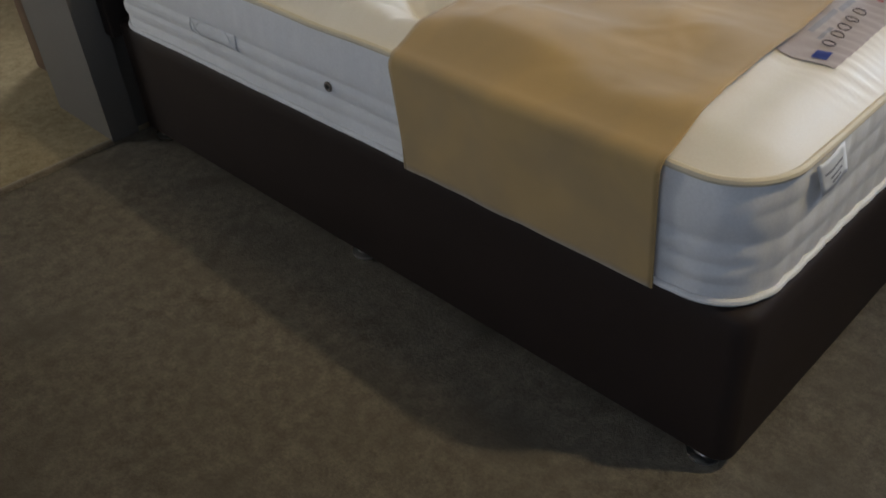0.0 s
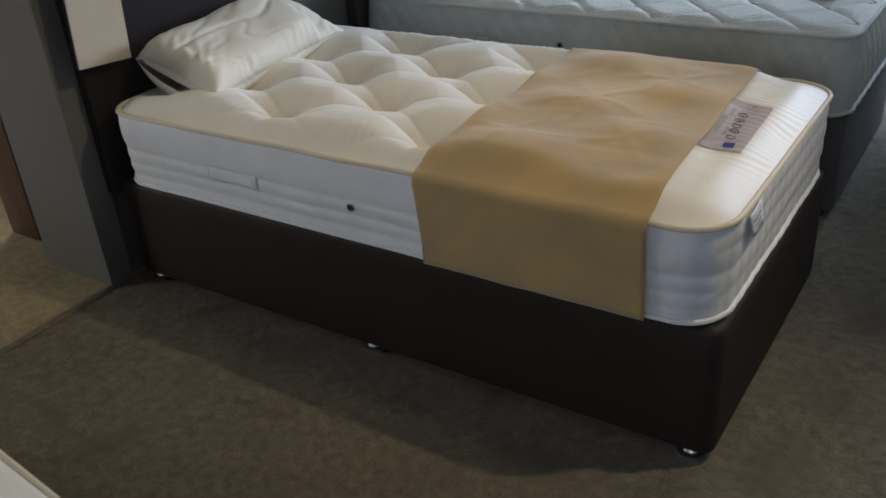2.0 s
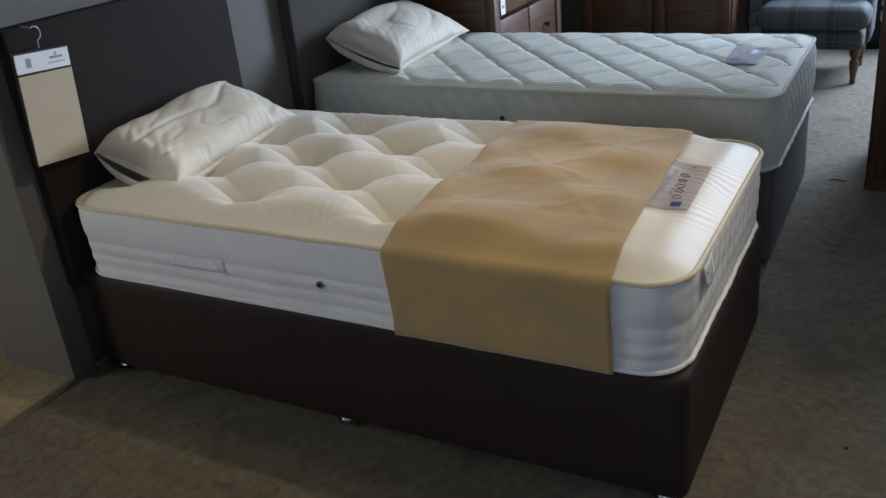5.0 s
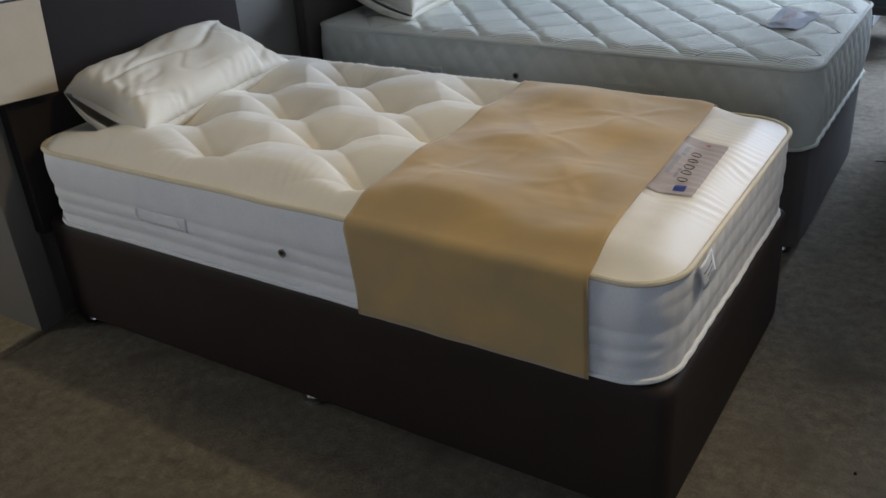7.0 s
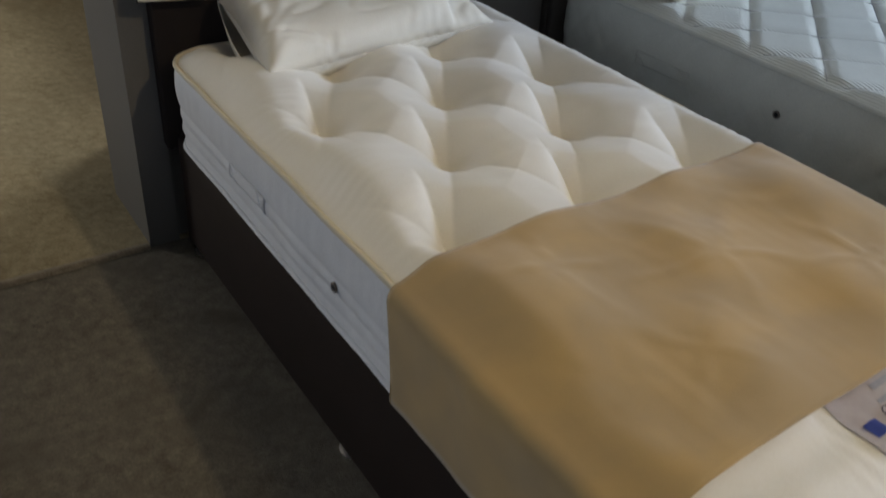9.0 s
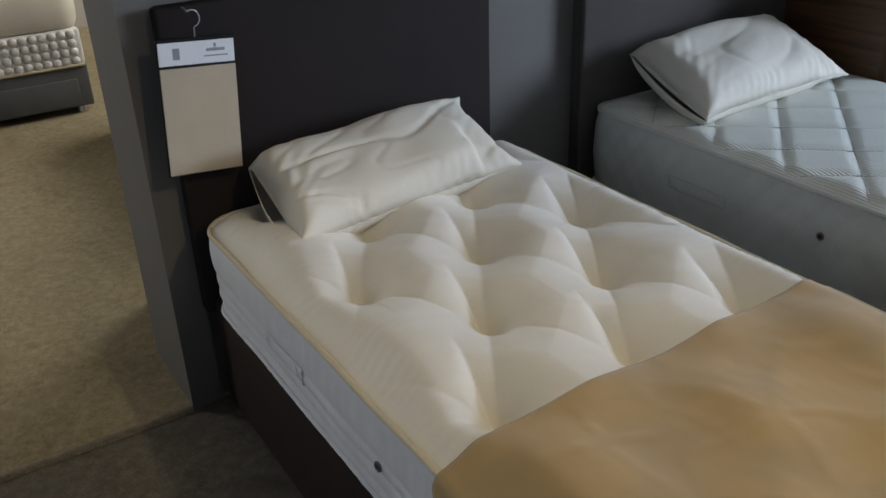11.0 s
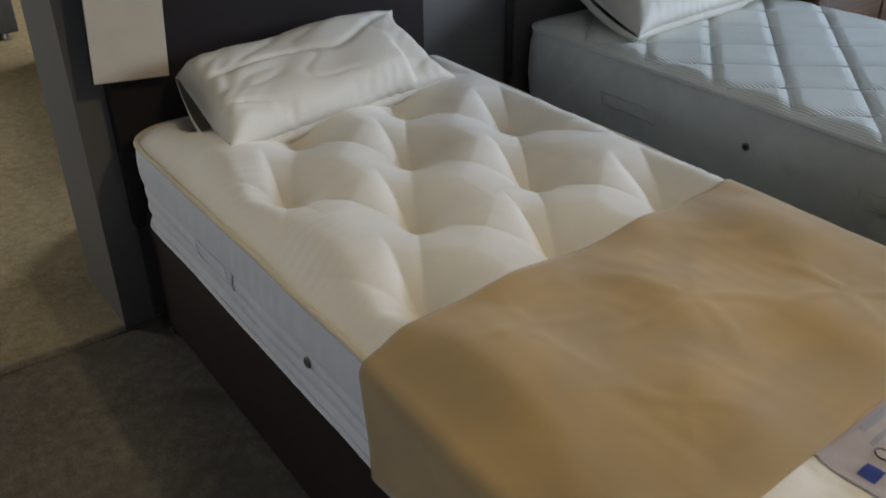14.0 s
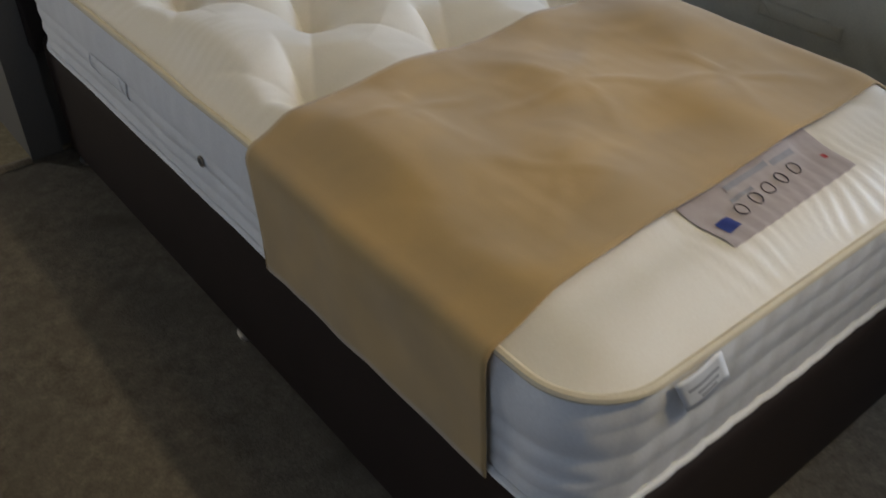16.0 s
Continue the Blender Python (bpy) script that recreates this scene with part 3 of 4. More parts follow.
# trim on the main mattress
def eyelet(parent, o, x, y, z):
    bm = lathe(((0.0105, 0.0), (0.0105, 0.003), (0.008, 0.0045), (0.006, 0.003), (0.006, -0.004)), 20)
    bmesh.ops.transform(bm, matrix=Matrix.Translation(Vector((x, y, z)) - o) @ Euler((radians(90), 0, 0)).to_matrix().to_4x4(), verts=bm.verts)
    v = part("air_vent", bm, EYELET, parent, "small metal air vent eyelet")
    bm = lathe(((0.0056, 0.0), (0.0056, 0.001)), 16)
    bmesh.ops.transform(bm, matrix=Matrix.Translation(Vector((x, y - 0.002, z)) - o) @ Euler((radians(90), 0, 0)).to_matrix().to_4x4(), verts=bm.verts)
    part("vent_mesh", bm, BLACK, v, "dark vent gauze")


def grip(parent, o, x0, x1, y, z, mat):
    """A flat stitched handle lying on the border, with a raised outline and crossed stitches at its ends."""
    border = [c for c in parent.children if c.name.startswith("border")][0]
    near = [v.co + o for v in border.data.vertices if v.co.y + o.y < y + 0.06 and x0 - 0.05 < v.co.x + o.x < x1 + 0.05 and abs(v.co.z + o.z - z) < 0.04]

    def on(px, pz, lift):
        c = min(near, key=lambda q: (q.x - px) ** 2 + (q.z - pz) ** 2)
        return Vector((px, c.y - lift, pz)) - o

    bm = bmesh.new()
    n, m = 24, 5
    rows = [[bm.verts.new(on(x0 + (x1 - x0) * k / n, z - 0.019 + 0.038 * i / m, 0.0024)) for i in range(m + 1)] for k in range(n + 1)]
    for a, b in zip(rows, rows[1:]):
        for i in range(m):
            bm.faces.new((a[i], b[i], b[i + 1], a[i + 1]))
    h = part("handle", bm, mat, parent, "stitched fabric carrying handle")
    md = h.modifiers.new("thick", "SOLIDIFY")
    md.thickness = 0.0008
    corner = ((x0, z - 0.019), (x1, z - 0.019), (x1, z + 0.019), (x0, z + 0.019), (x0, z - 0.019))
    line = []
    for (ax, az), (bx, bz) in zip(corner, corner[1:]):
        line += [on(ax + (bx - ax) * k / 10, az + (bz - az) * k / 10, 0.0030) for k in range(10)]
    part("binding", tube(line, 0.0010, 6, True), mat, h)
    for xa, xb in ((x0, x0 + 0.038), (x1 - 0.038, x1)):
        for za, zb in ((-0.017, 0.017), (0.017, -0.017)):
            part("stitch", tube([on(xa + (xb - xa) * k / 6, z + za + (zb - za) * k / 6, 0.0032) for k in range(7)], 0.0009, 5), mat, h)


eyelet(bed1, o1, 0.937, -0.006, 0.450)
grip(bed1, o1, 0.447, 0.623, -0.004, 0.452, BORDER)


def patch(name, parent, o, quad, height, lift, mat, label, n=14):
    """A soft label that follows the padded top: corners in plan, height function, lift above it."""
    a, b, c, d = (Vector((*q, 0)) for q in quad)
    bm = bmesh.new()
    g = []
    for i in range(n + 1):
        row = []
        for j in range(n + 1):
            u, v = i / n, j / n
            p = a * (1 - u) * (1 - v) + b * u * (1 - v) + c * u * v + d * (1 - u) * v
            p.z = height(p.x, p.y) + lift
            row.append(bm.verts.new(p - o))
        g.append(row)
    for i in range(n):
        for j in range(n):
            bm.faces.new((g[i][j], g[i + 1][j], g[i + 1][j + 1], g[i][j + 1]))
    ob = part(name, bm, mat, parent, label)
    if ob.data.polygons[0].normal.z < 0:
        ob.data.flip_normals()
    return ob


def top1(x, y):
    return 0.572 + tufted(x, y)


LQ = ((1.645, 0.328), (1.630, 0.645), (1.757, 0.622), (1.766, 0.330))
label1 = patch("sewn_label", bed1, o1, LQ, top1, 0.0022, LABELG, "mauve grey printed satin label", 36)


def on_label(u0, v0, u1, v1):
    a, b, c, d = (Vector(q) for q in LQ)
    out = []
    for u, v in ((u0, v0), (u1, v0), (u1, v1), (u0, v1)):
        out.append(tuple(a * (1 - u) * (1 - v) + b * u * (1 - v) + c * u * v + d * (1 - u) * v))
    return out


for u0, v0, u1, v1, m, nm in ((0.06, 0.62, 0.15, 0.82, BLUE, "blue_square"), (0.28, 0.30, 0.60, 0.38, INKP, "print_bar"), (0.62, 0.34, 0.80, 0.42, INKP, "print_bar"),
                              (0.24, 0.48, 0.40, 0.54, INKP, "print_bar"), (0.90, 0.62, 0.935, 0.70, REDP, "red_mark"), (0.50, 0.16, 0.62, 0.22, INKP, "print_bar")):
    patch(nm, label1, o1, on_label(u0, v0, u1, v1), top1, 0.0032, m, "", 8)
for k in range(5):
    u = 0.24 + 0.115 * k
    ring = []
    for i in range(16):
        a = 2 * math.pi * i / 16
        (px, py), *_ = on_label(u + 0.032 * math.cos(a), 0.66 + 0.09 * math.sin(a) - 0.02 * k, u, 0.6)
        ring.append(Vector((px, py, top1(px, py) + 0.0032)) - o1)
    part("printed_emblem", tube(ring, 0.0009, 4, True), INK, label1)

# hanging tag on the foot border
bm = bmesh.new()
g = []
for i in range(9):
    row = []
    for j in range(7):
        u, v = i / 8, j / 6
        row.append(bm.verts.new(Vector((1.851 + 0.003 * v * (1 - 0.4 * u) + 0.002 * math.sin(u * 5), 0.115 + 0.085 * u + 0.035 * v, 0.566 - 0.064 * v)) - o1))
    g.append(row)
for i in range(8):
    for j in range(6):
        bm.faces.new((g[i][j], g[i + 1][j], g[i + 1][j + 1], g[i][j + 1]))
tag = part("side_tag", bm, CARD, bed1, "white printed cloth tag")
md = tag.modifiers.new("thick", "SOLIDIFY")
md.thickness = 0.001
for a, b, v0 in ((0.15, 0.85, 0.36), (0.30, 0.80, 0.58), (0.34, 0.72, 0.74)):
    bm = bmesh.new()
    vs = []
    for i in range(7):
        u = a + (b - a) * i / 6
        for v in (v0, v0 + 0.08):
            vs.append(bm.verts.new(Vector((1.8528 + 0.003 * v * (1 - 0.4 * u) + 0.002 * math.sin(u * 5), 0.115 + 0.085 * u + 0.035 * v, 0.566 - 0.064 * v)) - o1))
    for i in range(6):
        bm.faces.new((vs[2 * i], vs[2 * i + 1], vs[2 * i + 3], vs[2 * i + 2]))
    part("print_bar", bm, INKP, tag)

# wool tufts
for i in range(-2, 3):
    for j in range(0, 5):
        if (i + j) % 2:
            continue
        x, y = TX + i * TDX, TY + j * TDY
        bm = bmesh.new()
        for k in range(7):
            a = 2.4 * k
            c = Vector((x + 0.006 * math.cos(a), y + 0.006 * math.sin(a), top1(x, y) + 0.003 + 0.0015 * (k % 3))) - o1
            bmesh.ops.create_icosphere(bm, subdivisions=1, radius=0.0042, matrix=Matrix.Translation(c))
        part("wool_tuft", bm, TAPE, bed1)

# ---- second bed ----
B2 = (0.01, 1.268, 1.812, 2.165)
divan("divan_base", "grey chenille divan base on chrome glides", (0.005, 1.288, 1.812, 2.16), 0.352, BASE2)
QX, QY, QDX, QDY = 0.975, 1.268, 0.1167, 0.135


def quilted(x, y):
    e = edge_dist(x, y, B2, 0.075)
    p, q = (x - QX) / QDX, (y - QY) / QDY
    a, b = (p + q) / 2, (p - q) / 2
    da, db = abs(a - round(a)), abs(b - round(b))
    puff = min(1, da / 0.16) ** 0.5 * min(1, db / 0.16) ** 0.5
    rim = 0.010 * math.sqrt(min(1, e / 0.05))
    return rim + (0.0105 * puff + 0.0005) * smoothstep(0, 0.06, e) + 0.0025 * noise.noise((x * 6, y * 6, 2))


def side2(s, f, x, y, nx):
    a, b = s * 13 + f * 2.5, s * 13 - f * 2.5
    return 0.0048 * (abs(math.sin(math.pi * a)) * abs(math.sin(math.pi * b))) ** 0.5 + 0.012 * math.sin(math.pi * f) ** 0.8 + 0.002 * noise.noise((s * 6, f * 4, 3))


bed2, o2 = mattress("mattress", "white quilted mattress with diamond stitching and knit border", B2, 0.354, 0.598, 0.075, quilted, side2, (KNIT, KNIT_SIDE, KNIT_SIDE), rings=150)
eyelet(bed2, o2, 0.872, 1.254, 0.497)
grip(bed2, o2, 0.375, 0.580, 1.2575, 0.478, KNIT_SIDE)
grip(bed2, o2, 1.18, 1.385, 1.2575, 0.488, KNIT_SIDE)


def top2(x, y):
    return 0.598 + quilted(x, y)


# quilting lines as thin grey tubes, their colour standing for groove shadow
for sgn in (1, -1):
    for k in range(-20, 24):
        pts = []
        for i in range(150):
            x = B2[0] + 0.02 + (B2[2] - B2[0] - 0.04) * i / 149
            q = sgn * (2 * k - (x - QX) / QDX)
            y = QY + q * QDY
            if B2[1] + 0.02 < y < B2[3] - 0.02:
                pts.append(Vector((x, y, top2(x, y) + 0.0024)) - o2)
        if len(pts) > 3:
            part("stitch_line", tube(pts, 0.0011, 5), GROOVE_SHADE, bed2, "line of quilting thread, grey for the shade in its groove")
foil = patch("foil_label", bed2, o2, ((1.576, 1.63), (1.570, 1.87), (1.703, 1.845), (1.683, 1.60)), top2, 0.007, FOIL, "crinkled silver plastic-covered label", 18)
patch("print_bar", foil, o2, ((1.600, 1.66), (1.598, 1.82), (1.635, 1.82), (1.635, 1.65)), top2, 0.009, LABELG, "", 10)
hb2 = thing("headboard", (0.004, 1.712, 0.0), "grey upholstered headboard with plain flat front", "headboard")
part("front_panel", box(-0.022, -0.476, 0.32, 0.0, 0.457, 1.18, 0.008, 3), BASE2H, hb2)
part("back_frame", box(-0.058, -0.473, 0.32, -0.023, 0.454, 1.177, 0.005, 2), BASE2H, hb2, "side gusset in the same cloth")
for sy in (-0.3, 0.3):
    part("strut", box(-0.05, sy - 0.03, 0.0, -0.027, sy + 0.03, 0.33, 0.003, 1), OAKZ, hb2, "plain wooden strut")
pillow("pillow", "plump ivory cotton pillow against the grey headboard", ((0.035, 1.400, 0.748), (0.035, 2.020, 0.768), (0.372, 2.020, 0.648), (0.402, 1.352, 0.640)), 0.165, PILLOW, 8.3, 0.06, 0.012, 0.5)

# ---- third bed, nearest the aisle ----
B0 = (0.02, -1.87, 1.84, -0.985)
base0 = divan("divan_base", "dark fabric divan base under a plain cream mattress", (0.02, -1.867, 1.835, -0.989), 0.298, BASE2)


def plain(x, y):
    return 0.022 * math.sqrt(min(1, edge_dist(x, y, B0) / 0.09)) + 0.003 * noise.noise((x * 4, y * 4, 8))


bed0, _ = mattress("mattress", "plain cream mattress with a corded top edge", B0, 0.30, 0.50, 0.1, plain, side1, (TICKING, BORDER, TAPE))

turn0 = Matrix.Translation((0.8, -0.985, 0)) @ Matrix.Rotation(radians(-6), 4, "Z") @ Matrix.Translation((-0.8, 0.985, 0))
for ob in (base0, bed0):
    ob.matrix_world = turn0 @ ob.matrix_world

# ---- showroom furniture beyond the beds ----
def knob(parent, at, axis):
    bm = lathe(((0.006, 0.0), (0.006, 0.010), (0.014, 0.016), (0.015, 0.022), (0.010, 0.027)), 14)
    turn = Euler((0, radians(90), 0)) if axis == "x" else Euler((radians(90), 0, 0))
    bmesh.ops.transform(bm, matrix=Matrix.Translation(at) @ turn.to_matrix().to_4x4(), verts=bm.verts)
    part("knob", bm, IRON, parent, "dark iron knob")


def chest_side():
    """Chest of drawers against the head wall, fronts towards +x."""
    c = thing("chest_of_drawers", (0.212, 2.560, 0), "orange pine chest of drawers with dark knobs and price ticket", "chest of drawers")
    part("side_panel", box(-0.21, -0.405, 0.02, 0.205, -0.385, 0.93, 0.003), OAKX, c)
    part("side_panel", box(-0.21, 0.385, 0.02, 0.205, 0.405, 0.93, 0.003), OAKX, c)
    for y in (-0.412, 0.352):
        part("corner_post", box(0.18, y, 0.0, 0.232, y + 0.06, 0.93, 0.006), OAKZ, c)
    part("top", box(-0.22, -0.43, 0.93, 0.26, 0.43, 0.962, 0.008, 3), OAK, c)
    part("plinth", box(0.19, -0.40, 0.0, 0.225, 0.40, 0.10, 0.004), OAK, c)
    part("back", box(-0.215, -0.40, 0.0, -0.205, 0.40, 0.93, 0.001), OAKZ, c)
    for k, z in enumerate((0.105, 0.385, 0.665)):
        for y0, y1 in ((-0.348, -0.006), (0.006, 0.348)):
            d = part("drawer", box(0.0, y0, z, 0.222, y1, z + 0.262, 0.006, 3), OAK, c)
            knob(d, (0.222, (y0 + y1) / 2 + 0.02, z + 0.14), "x")
    t = part("price_ticket", box(0.226, -0.335, 0.67, 0.229, -0.285, 0.86, 0.001, 1), CARD, c, "white hanging price ticket")
    for z in (0.70, 0.74, 0.82):
        part("print_bar", box(0.2292, -0.325, z, 0.2296, -0.297, z + 0.012, 0, 1), INKP, t)
    return c


def sideboard():
    c = thing("sideboard", (0.77, 3.82, 0), "wide rustic pine sideboard with panelled doors", "sideboard")
    part("carcass", box(-0.44, -0.22, 0.05, 0.44, 0.25, 0.86, 0.004), OAKX, c)
    part("top", box(-0.47, -0.27, 0.86, 0.47, 0.26, 0.9, 0.008, 3), OAKX, c)
    part("plinth", box(-0.445, -0.235, 0.0, 0.445, 0.25, 0.09, 0.004), OAKX, c)
    for x0, x1 in ((-0.43, -0.01), (0.01, 0.43)):
        d = part("door", box(x0, -0.236, 0.10, x1, -0.221, 0.58, 0.003), OAKX, c)
        for a, b, e, f in ((x0, 0.10, x0 + 0.06, 0.58), (x1 - 0.06, 0.10, x1, 0.58)):
            part("stile", box(a, -0.250, b, e, -0.2365, f, 0.004), OAKZ, d)
        for a, b, e, f in ((x0 + 0.061, 0.10, x1 - 0.061, 0.16), (x0 + 0.061, 0.50, x1 - 0.061, 0.58)):
            part("rail", box(a, -0.248, b, e, -0.2365, f, 0.004), OAKX, d)
        dr = part("drawer", box(x0, -0.242, 0.60, x1, -0.221, 0.84, 0.005), OAKX, c)
        knob(dr, ((x0 + x1) / 2, -0.242, 0.72), "y")
    return c


def cupboard():
    c = thing("cupboard", (2.245, 2.36, 0), "orange pine cupboard seen from its plank side", "cupboard")
    for k in range(3):
        x = -0.205 + 0.206 * k
        part("plank", box(x, -0.262, 0.05, x + 0.202, -0.242, 1.02, 0.004), OAKZ, c)
    part("carcass", box(-0.20, -0.241, 0.05, 0.405, 0.25, 1.02, 0.004), OAKZ, c)
    part("plinth", box(-0.207, -0.258, 0.0, 0.412, 0.25, 0.0495, 0.003), OAKX, c)
    part("cornice", box(-0.23, -0.285, 1.0205, 0.435, 0.27, 1.06, 0.012, 3), OAKX, c)
    part("price_ticket", box(-0.175, -0.265, 0.83, -0.11, -0.2625, 0.90, 0.0, 1), CARD, c, "white price ticket")
    return c


def armchair():
    c = thing("armchair", (1.618, 3.965, 0), "blue-grey tartan armchair on turned wooden legs", "armchair")
    part("seat_frame", box(-0.265, -0.31, 0.19, 0.265, 0.17, 0.30, 0.03, 4), TARTAN, c)
    bm = box(-0.29, -0.36, 0.302, 0.29, 0.10, 0.42, 0.055, 5)
    for v in bm.verts:
        if v.co.z > 0.38:
            v.co.z += 0.055 * (1 - (v.co.x / 0.3) ** 2) * (1 - (v.co.y + 0.13) ** 2 * 9)
    part("cushion", bm, TARTAN, c, "plump tartan seat cushion")
    part("backrest", box(-0.265, 0.105, 0.302, 0.265, 0.20, 0.95, 0.05, 5), TARTAN, c)
    for s in (-1, 1):
        x = s * 0.255
        a = part("armrest", box(x - 0.035, -0.16, 0.19, x + 0.035, 0.17, 0.55, 0.03, 4), TARTAN, c)
        roll = [(x + s * 0.012, -0.165 + 0.34 * k / 8, 0.56) for k in range(9)]
        part("arm_roll", tube(roll, 0.05, 18), TARTAN, a)
    for sx in (-1, 1):
        for y in (-0.27, 0.14):
            leg = part("leg", lathe(((0.012, 0.0), (0.016, 0.012), (0.013, 0.03), (0.022, 0.09), (0.026, 0.12), (0.016, 0.14), (0.026, 0.16), (0.028, 0.195)), 14), OAKZ, c, "turned wooden leg")
            leg.location = (sx * 0.228, y, 0)
    return c


chest_side()
sideboard()
cupboard()
armchair()

# black display board with pale lettering behind the armchair
sg = thing("display_sign", (2.206, 4.536, 0.0), "black display board with pale lettering, standing on the carpet", "sign")
part("board", box(-0.5, -0.02, 0.0, 0.5, 0.0, 0.62, 0.003), SIGN, sg)
for words, x, z, size in (("ood", -0.30, 0.265, 0.085), ("led", -0.30, 0.175, 0.085), ("CO", -0.285, 0.03, 0.105)):
    cu = bpy.data.curves.new("lettering", "FONT")
    cu.body, cu.size, cu.extrude = words, size, 0.001
    tx = new("lettering", cu)
    tx.parent = sg
    tx.matrix_local = pose(x, -0.022, z, 90, 0, 0)
    cu.materials.append(SIGNTEXT)

# painted brick column beside the armchair
col = slab("column", "pale grey painted brick column", (1.194, 4.20, 0, 1.567, 4.985, 2.8), MORTAR, category="column")

# small litter on the carpet
tw = thing("twig", (1.933, 2.181, 0.0), "short dark twig lying on the carpet", "twig")
part("stem", tube([(-0.03, 0, 0.003), (-0.01, 0.004, 0.004), (0.012, 0.001, 0.003), (0.032, -0.003, 0.003)], 0.002, 6), IRON, tw)
fl = thing("fluff", (2.148, 0.370, 0.0), "dark crumb of fluff on the carpet", "fluff")
bm = bmesh.new()
bmesh.ops.create_icosphere(bm, subdivisions=2, radius=0.004, matrix=Matrix.Translation((0, 0, 0.003)))
part("crumb", bm, IRON, fl)

# threshold strip where the carpets meet
th = thing("threshold_strip", (WX, -1.235, 0.0), "worn metal strip joining the two carpets", "threshold strip", kind="structure")
bm = bmesh.new()
prof = ((-0.022, 0.0015), (-0.014, 0.007), (0.0, 0.009), (0.010, 0.006), (0.016, 0.0015))
rows = [[bm.verts.new((x, y, z)) for x, z in prof] for y in (-1.149, 1.149)]
for k in range(len(prof) - 1):
    bm.faces.new((rows[0][k], rows[0][k + 1], rows[1][k + 1], rows[1][k]))
part("strip", bm, METALBAR, th)

# ---- adjoining room ----
def grey_bed():
    d = thing("divan_base", (-2.98, -0.55, 0), "slate grey fabric divan base with a drawer", "bed base")
    part("body", box(-1.5, -0.97, 0.045, 0.0, 1.0, 0.29, 0.012, 3), GREYBED, d)
    for y0, y1 in ((-0.90, -0.05), (0.06, 0.93)):
        part("drawer", box(-0.02, y0, 0.055, 0.012, y1, 0.215, 0.008, 2), GREYBED, d)
    for x in (-1.42, -0.05):
        for y in (-0.9, 0.93):
            g = part("glide", lathe(((0.026, 0.0), (0.026, 0.02), (0.016, 0.05)), 14), CHROME, d, "chrome glide")
            g.location = (x, y, 0)
    m = thing("mattress", (-2.98, -0.55, 0.262), "grey-white mattress with hand-tufted cushioned border", "mattress")
    bm = box(-1.5, -0.97, 0.0, 0.0, 1.0, 0.215, 0.02, 3)
    part("core", bm, BORDER, m)
    puff = bmesh.new()
    bmesh.ops.create_uvsphere(puff, u_segments=10, v_segments=6, radius=1.0)
    me = bpy.data.meshes.new("border_cushion")
    for f in puff.faces:
        f.smooth = True
    puff.to_mesh(me)
    puff.free()
    me.materials.append(BORDER)
    for r in range(4):
        for k in range(37):
            ob = new("border_cushion", me)
            ob.parent = m
            ob.matrix_local = Matrix.LocRotScale((0.0, -0.945 + 0.0525 * k, 0.029 + 0.052 * r), None, (0.017, 0.026, 0.026))
    d.scale = m.scale = (0.905, 0.905, 0.905)
    part("bottom_piping", tube([(0.006, -0.95, 0.004), (0.006, 0.99, 0.004)], 0.009, 8), TAPE, m)
    sq = part("blue_label", box(0.012, 0.33, 0.06, 0.022, 0.52, 0.155, 0.003), BLUE, m, "blue woven label")
    part("label_edge", box(0.012, 0.522, 0.055, 0.02, 0.54, 0.16, 0.002), CARD, sq)
    z = 0.459
    for i, (h, name_) in enumerate(((0.215, "deep white mattress topper"), (0.125, "white mattress with soft rolled edge"), (0.16, "white mattress with soft rolled edge"))):
        t = thing("mattress", (-2.99, -0.55, z), name_ + " stacked on others", "mattress", "stacked mattresses")
        bm = bmesh.new()
        pts = outline(-1.47, -0.95, -0.01 - 0.03 * i, 0.99 - 0.02 * i, 0.08, 0.03)
        rings = []
        for j in range(11):
            a = math.pi * j / 10
            rings.append([(x + nx * (0.03 * math.sin(a) ** 0.7 + 0.006 * noise.noise((x * 7, y * 7, i))), y + ny * 0.03 * math.sin(a), h * 0.5 * (1 - math.cos(a)) + 0.004 * noise.noise((x * 5, y * 5, j))) for x, y, nx, ny in pts])
        bm = loft(rings, True)
        part("body", bm, TICKING if i == 0 else BORDER, t)
        part("piping", tube([(x + nx * 0.004, y + ny * 0.004, h + 0.001) for x, y, nx, ny in pts], 0.006, 6, True), TAPE, t)
        t.scale = (0.905, 0.905, 0.905)
        z += (h + 0.008) * 0.905


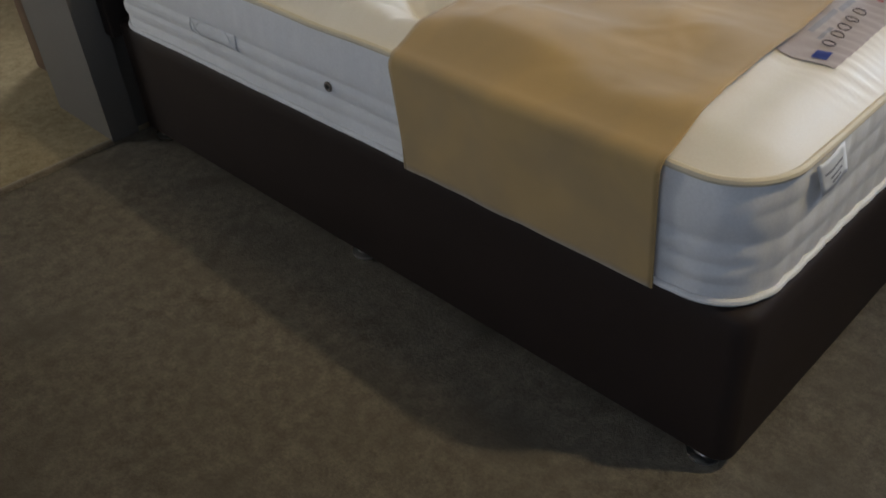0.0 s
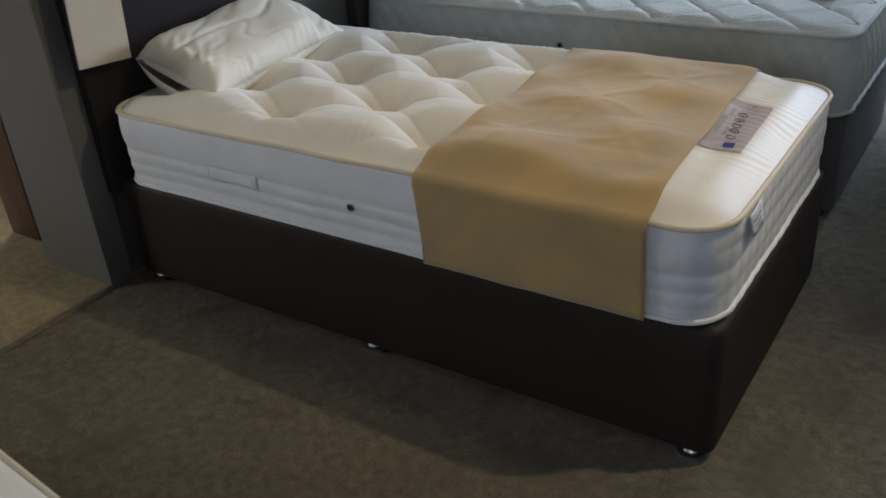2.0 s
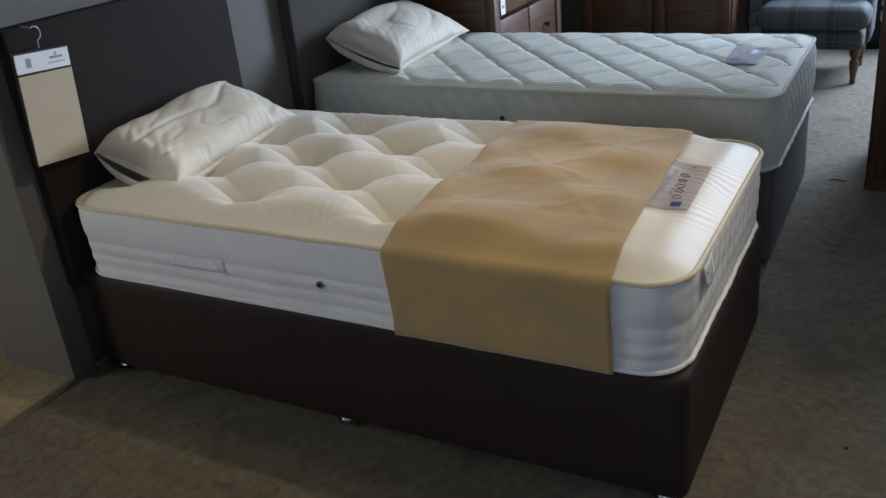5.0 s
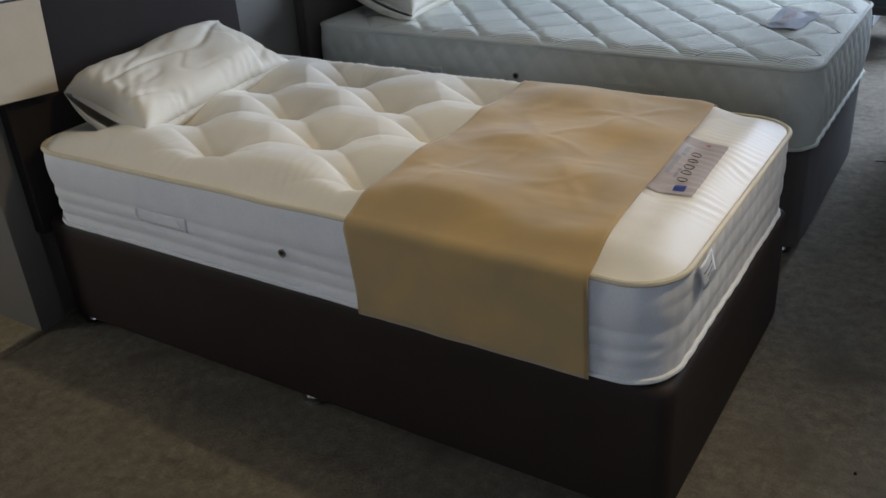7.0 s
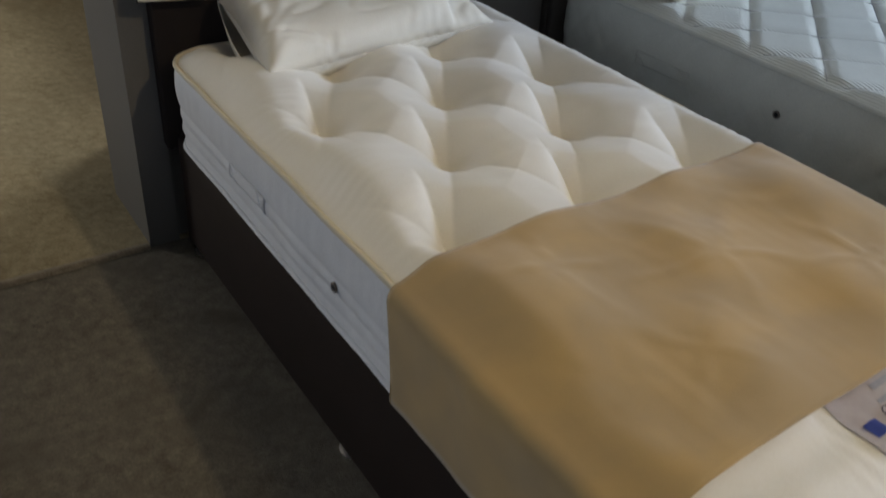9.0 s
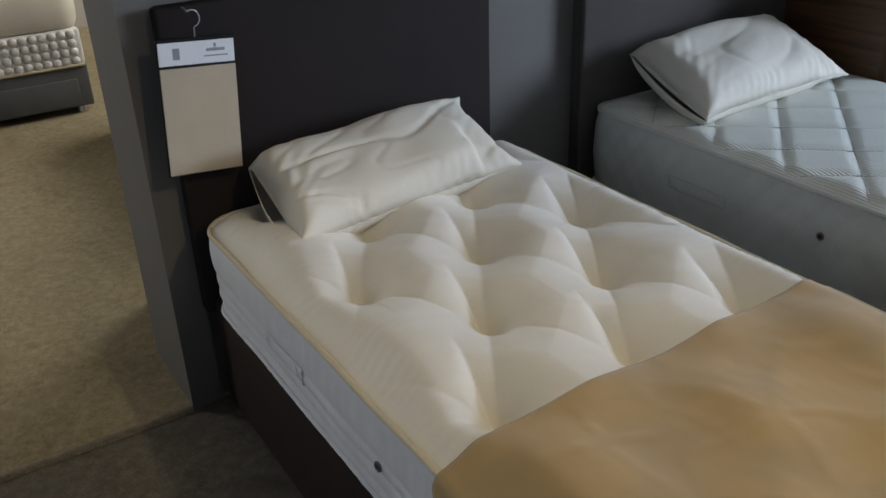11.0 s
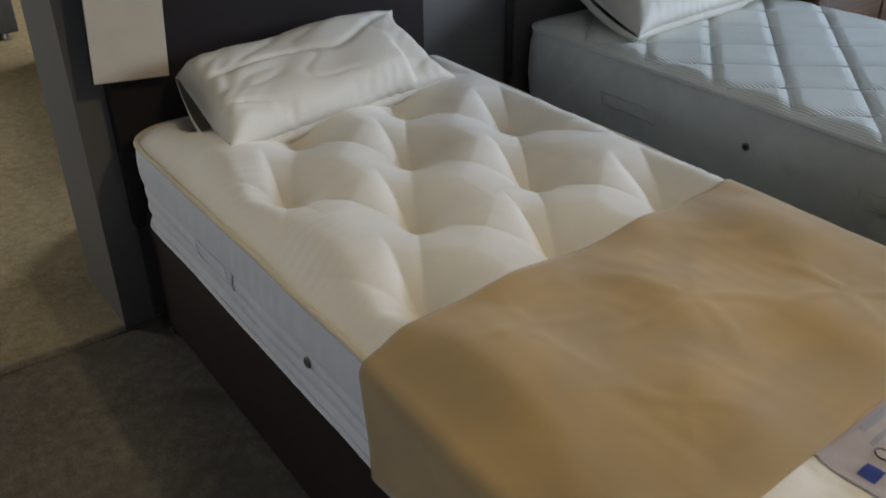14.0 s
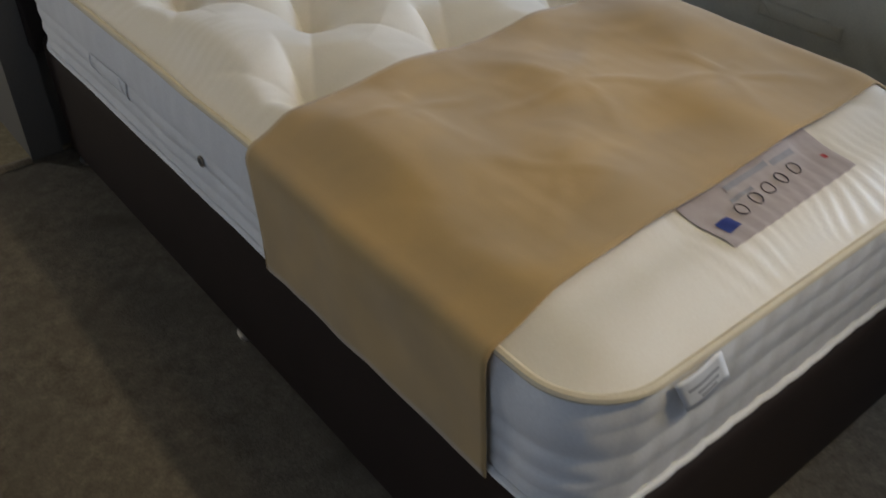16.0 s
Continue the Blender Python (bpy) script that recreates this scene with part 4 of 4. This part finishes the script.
def brown_bed():
    h = thing("headboard", (-0.627, 0.0, 0), "dark brown wooden headboard behind the partition", "headboard")
    part("post", box(-0.09, 0.006, 0.0, 0.09, 0.09, 1.35, 0.008), DARKWOOD, h)
    part("post", box(-0.09, 1.35, 0.0, 0.09, 1.43, 1.35, 0.008), DARKWOOD, h)
    part("panel", box(-0.05, 0.091, 0.25, 0.05, 1.349, 1.3, 0.008), DARKWOOD, h)
    d = thing("divan_base", (-1.65, 0.86, 0), "dark brown wooden bed frame in the adjoining room", "bed frame")
    part("side_rail", box(-0.95, -0.52, 0.04, 0.99, -0.48, 0.32, 0.01), DARKWOOD, d)
    part("side_rail", box(-0.95, 0.48, 0.04, 0.99, 0.52, 0.32, 0.01), DARKWOOD, d)
    part("slat_deck", box(-0.95, -0.479, 0.2, 0.99, 0.479, 0.30, 0.01), DARKWOOD, d)
    for x in (-0.9, 0.9):
        for y in (-0.5, 0.5):
            part("foot", box(x - 0.03, y - 0.03, 0, x + 0.03, y + 0.03, 0.039, 0.004), DARKWOOD, d)
    t = thing("mattress", (-1.65, 0.86, 0.281), "white mattress with cream piping on the brown frame", "mattress")
    pts = outline(-0.93, -0.47, 0.46, 0.47, 0.08, 0.03)
    part("body", loft([[(x + nx * o_, y + ny * o_, z) for x, y, nx, ny in pts] for o_, z in ((0, 0.0), (0.012, 0.05), (0.012, 0.2), (0, 0.26), (-0.04, 0.275))], True), TICKING, t)
    for z in (0.015, 0.255):
        part("piping", tube([(x + nx * 0.006, y + ny * 0.006, z) for x, y, nx, ny in pts], 0.007, 6, True), TAPE, t)
    for ob in (h, d, t):
        ob.scale = (0.937, 0.937, 0.937)


grey_bed()
brown_bed()

# ---- bricks of the painted column ----
brick_mesh = bpy.data.meshes.new("brick")
bm = box(-0.105, -0.02, -0.0325, 0.105, 0.02, 0.0325, 0.004, 1)
bm.to_mesh(brick_mesh)
bm.free()
brick_mesh.materials.append(PALE)
for r in range(24):
    z = 0.04 + 0.075 * r
    for x in ((1.304, 1.519) if r % 2 == 0 else (1.209, 1.414)):
        x0, x1 = max(1.194, x - 0.105), min(1.567, x + 0.105)
        b = new("brick", brick_mesh)
        b.parent = col
        b.matrix_local = Matrix.LocRotScale(((x0 + x1) / 2, 4.192, z), None, ((x1 - x0) / 0.21, 1, 1))
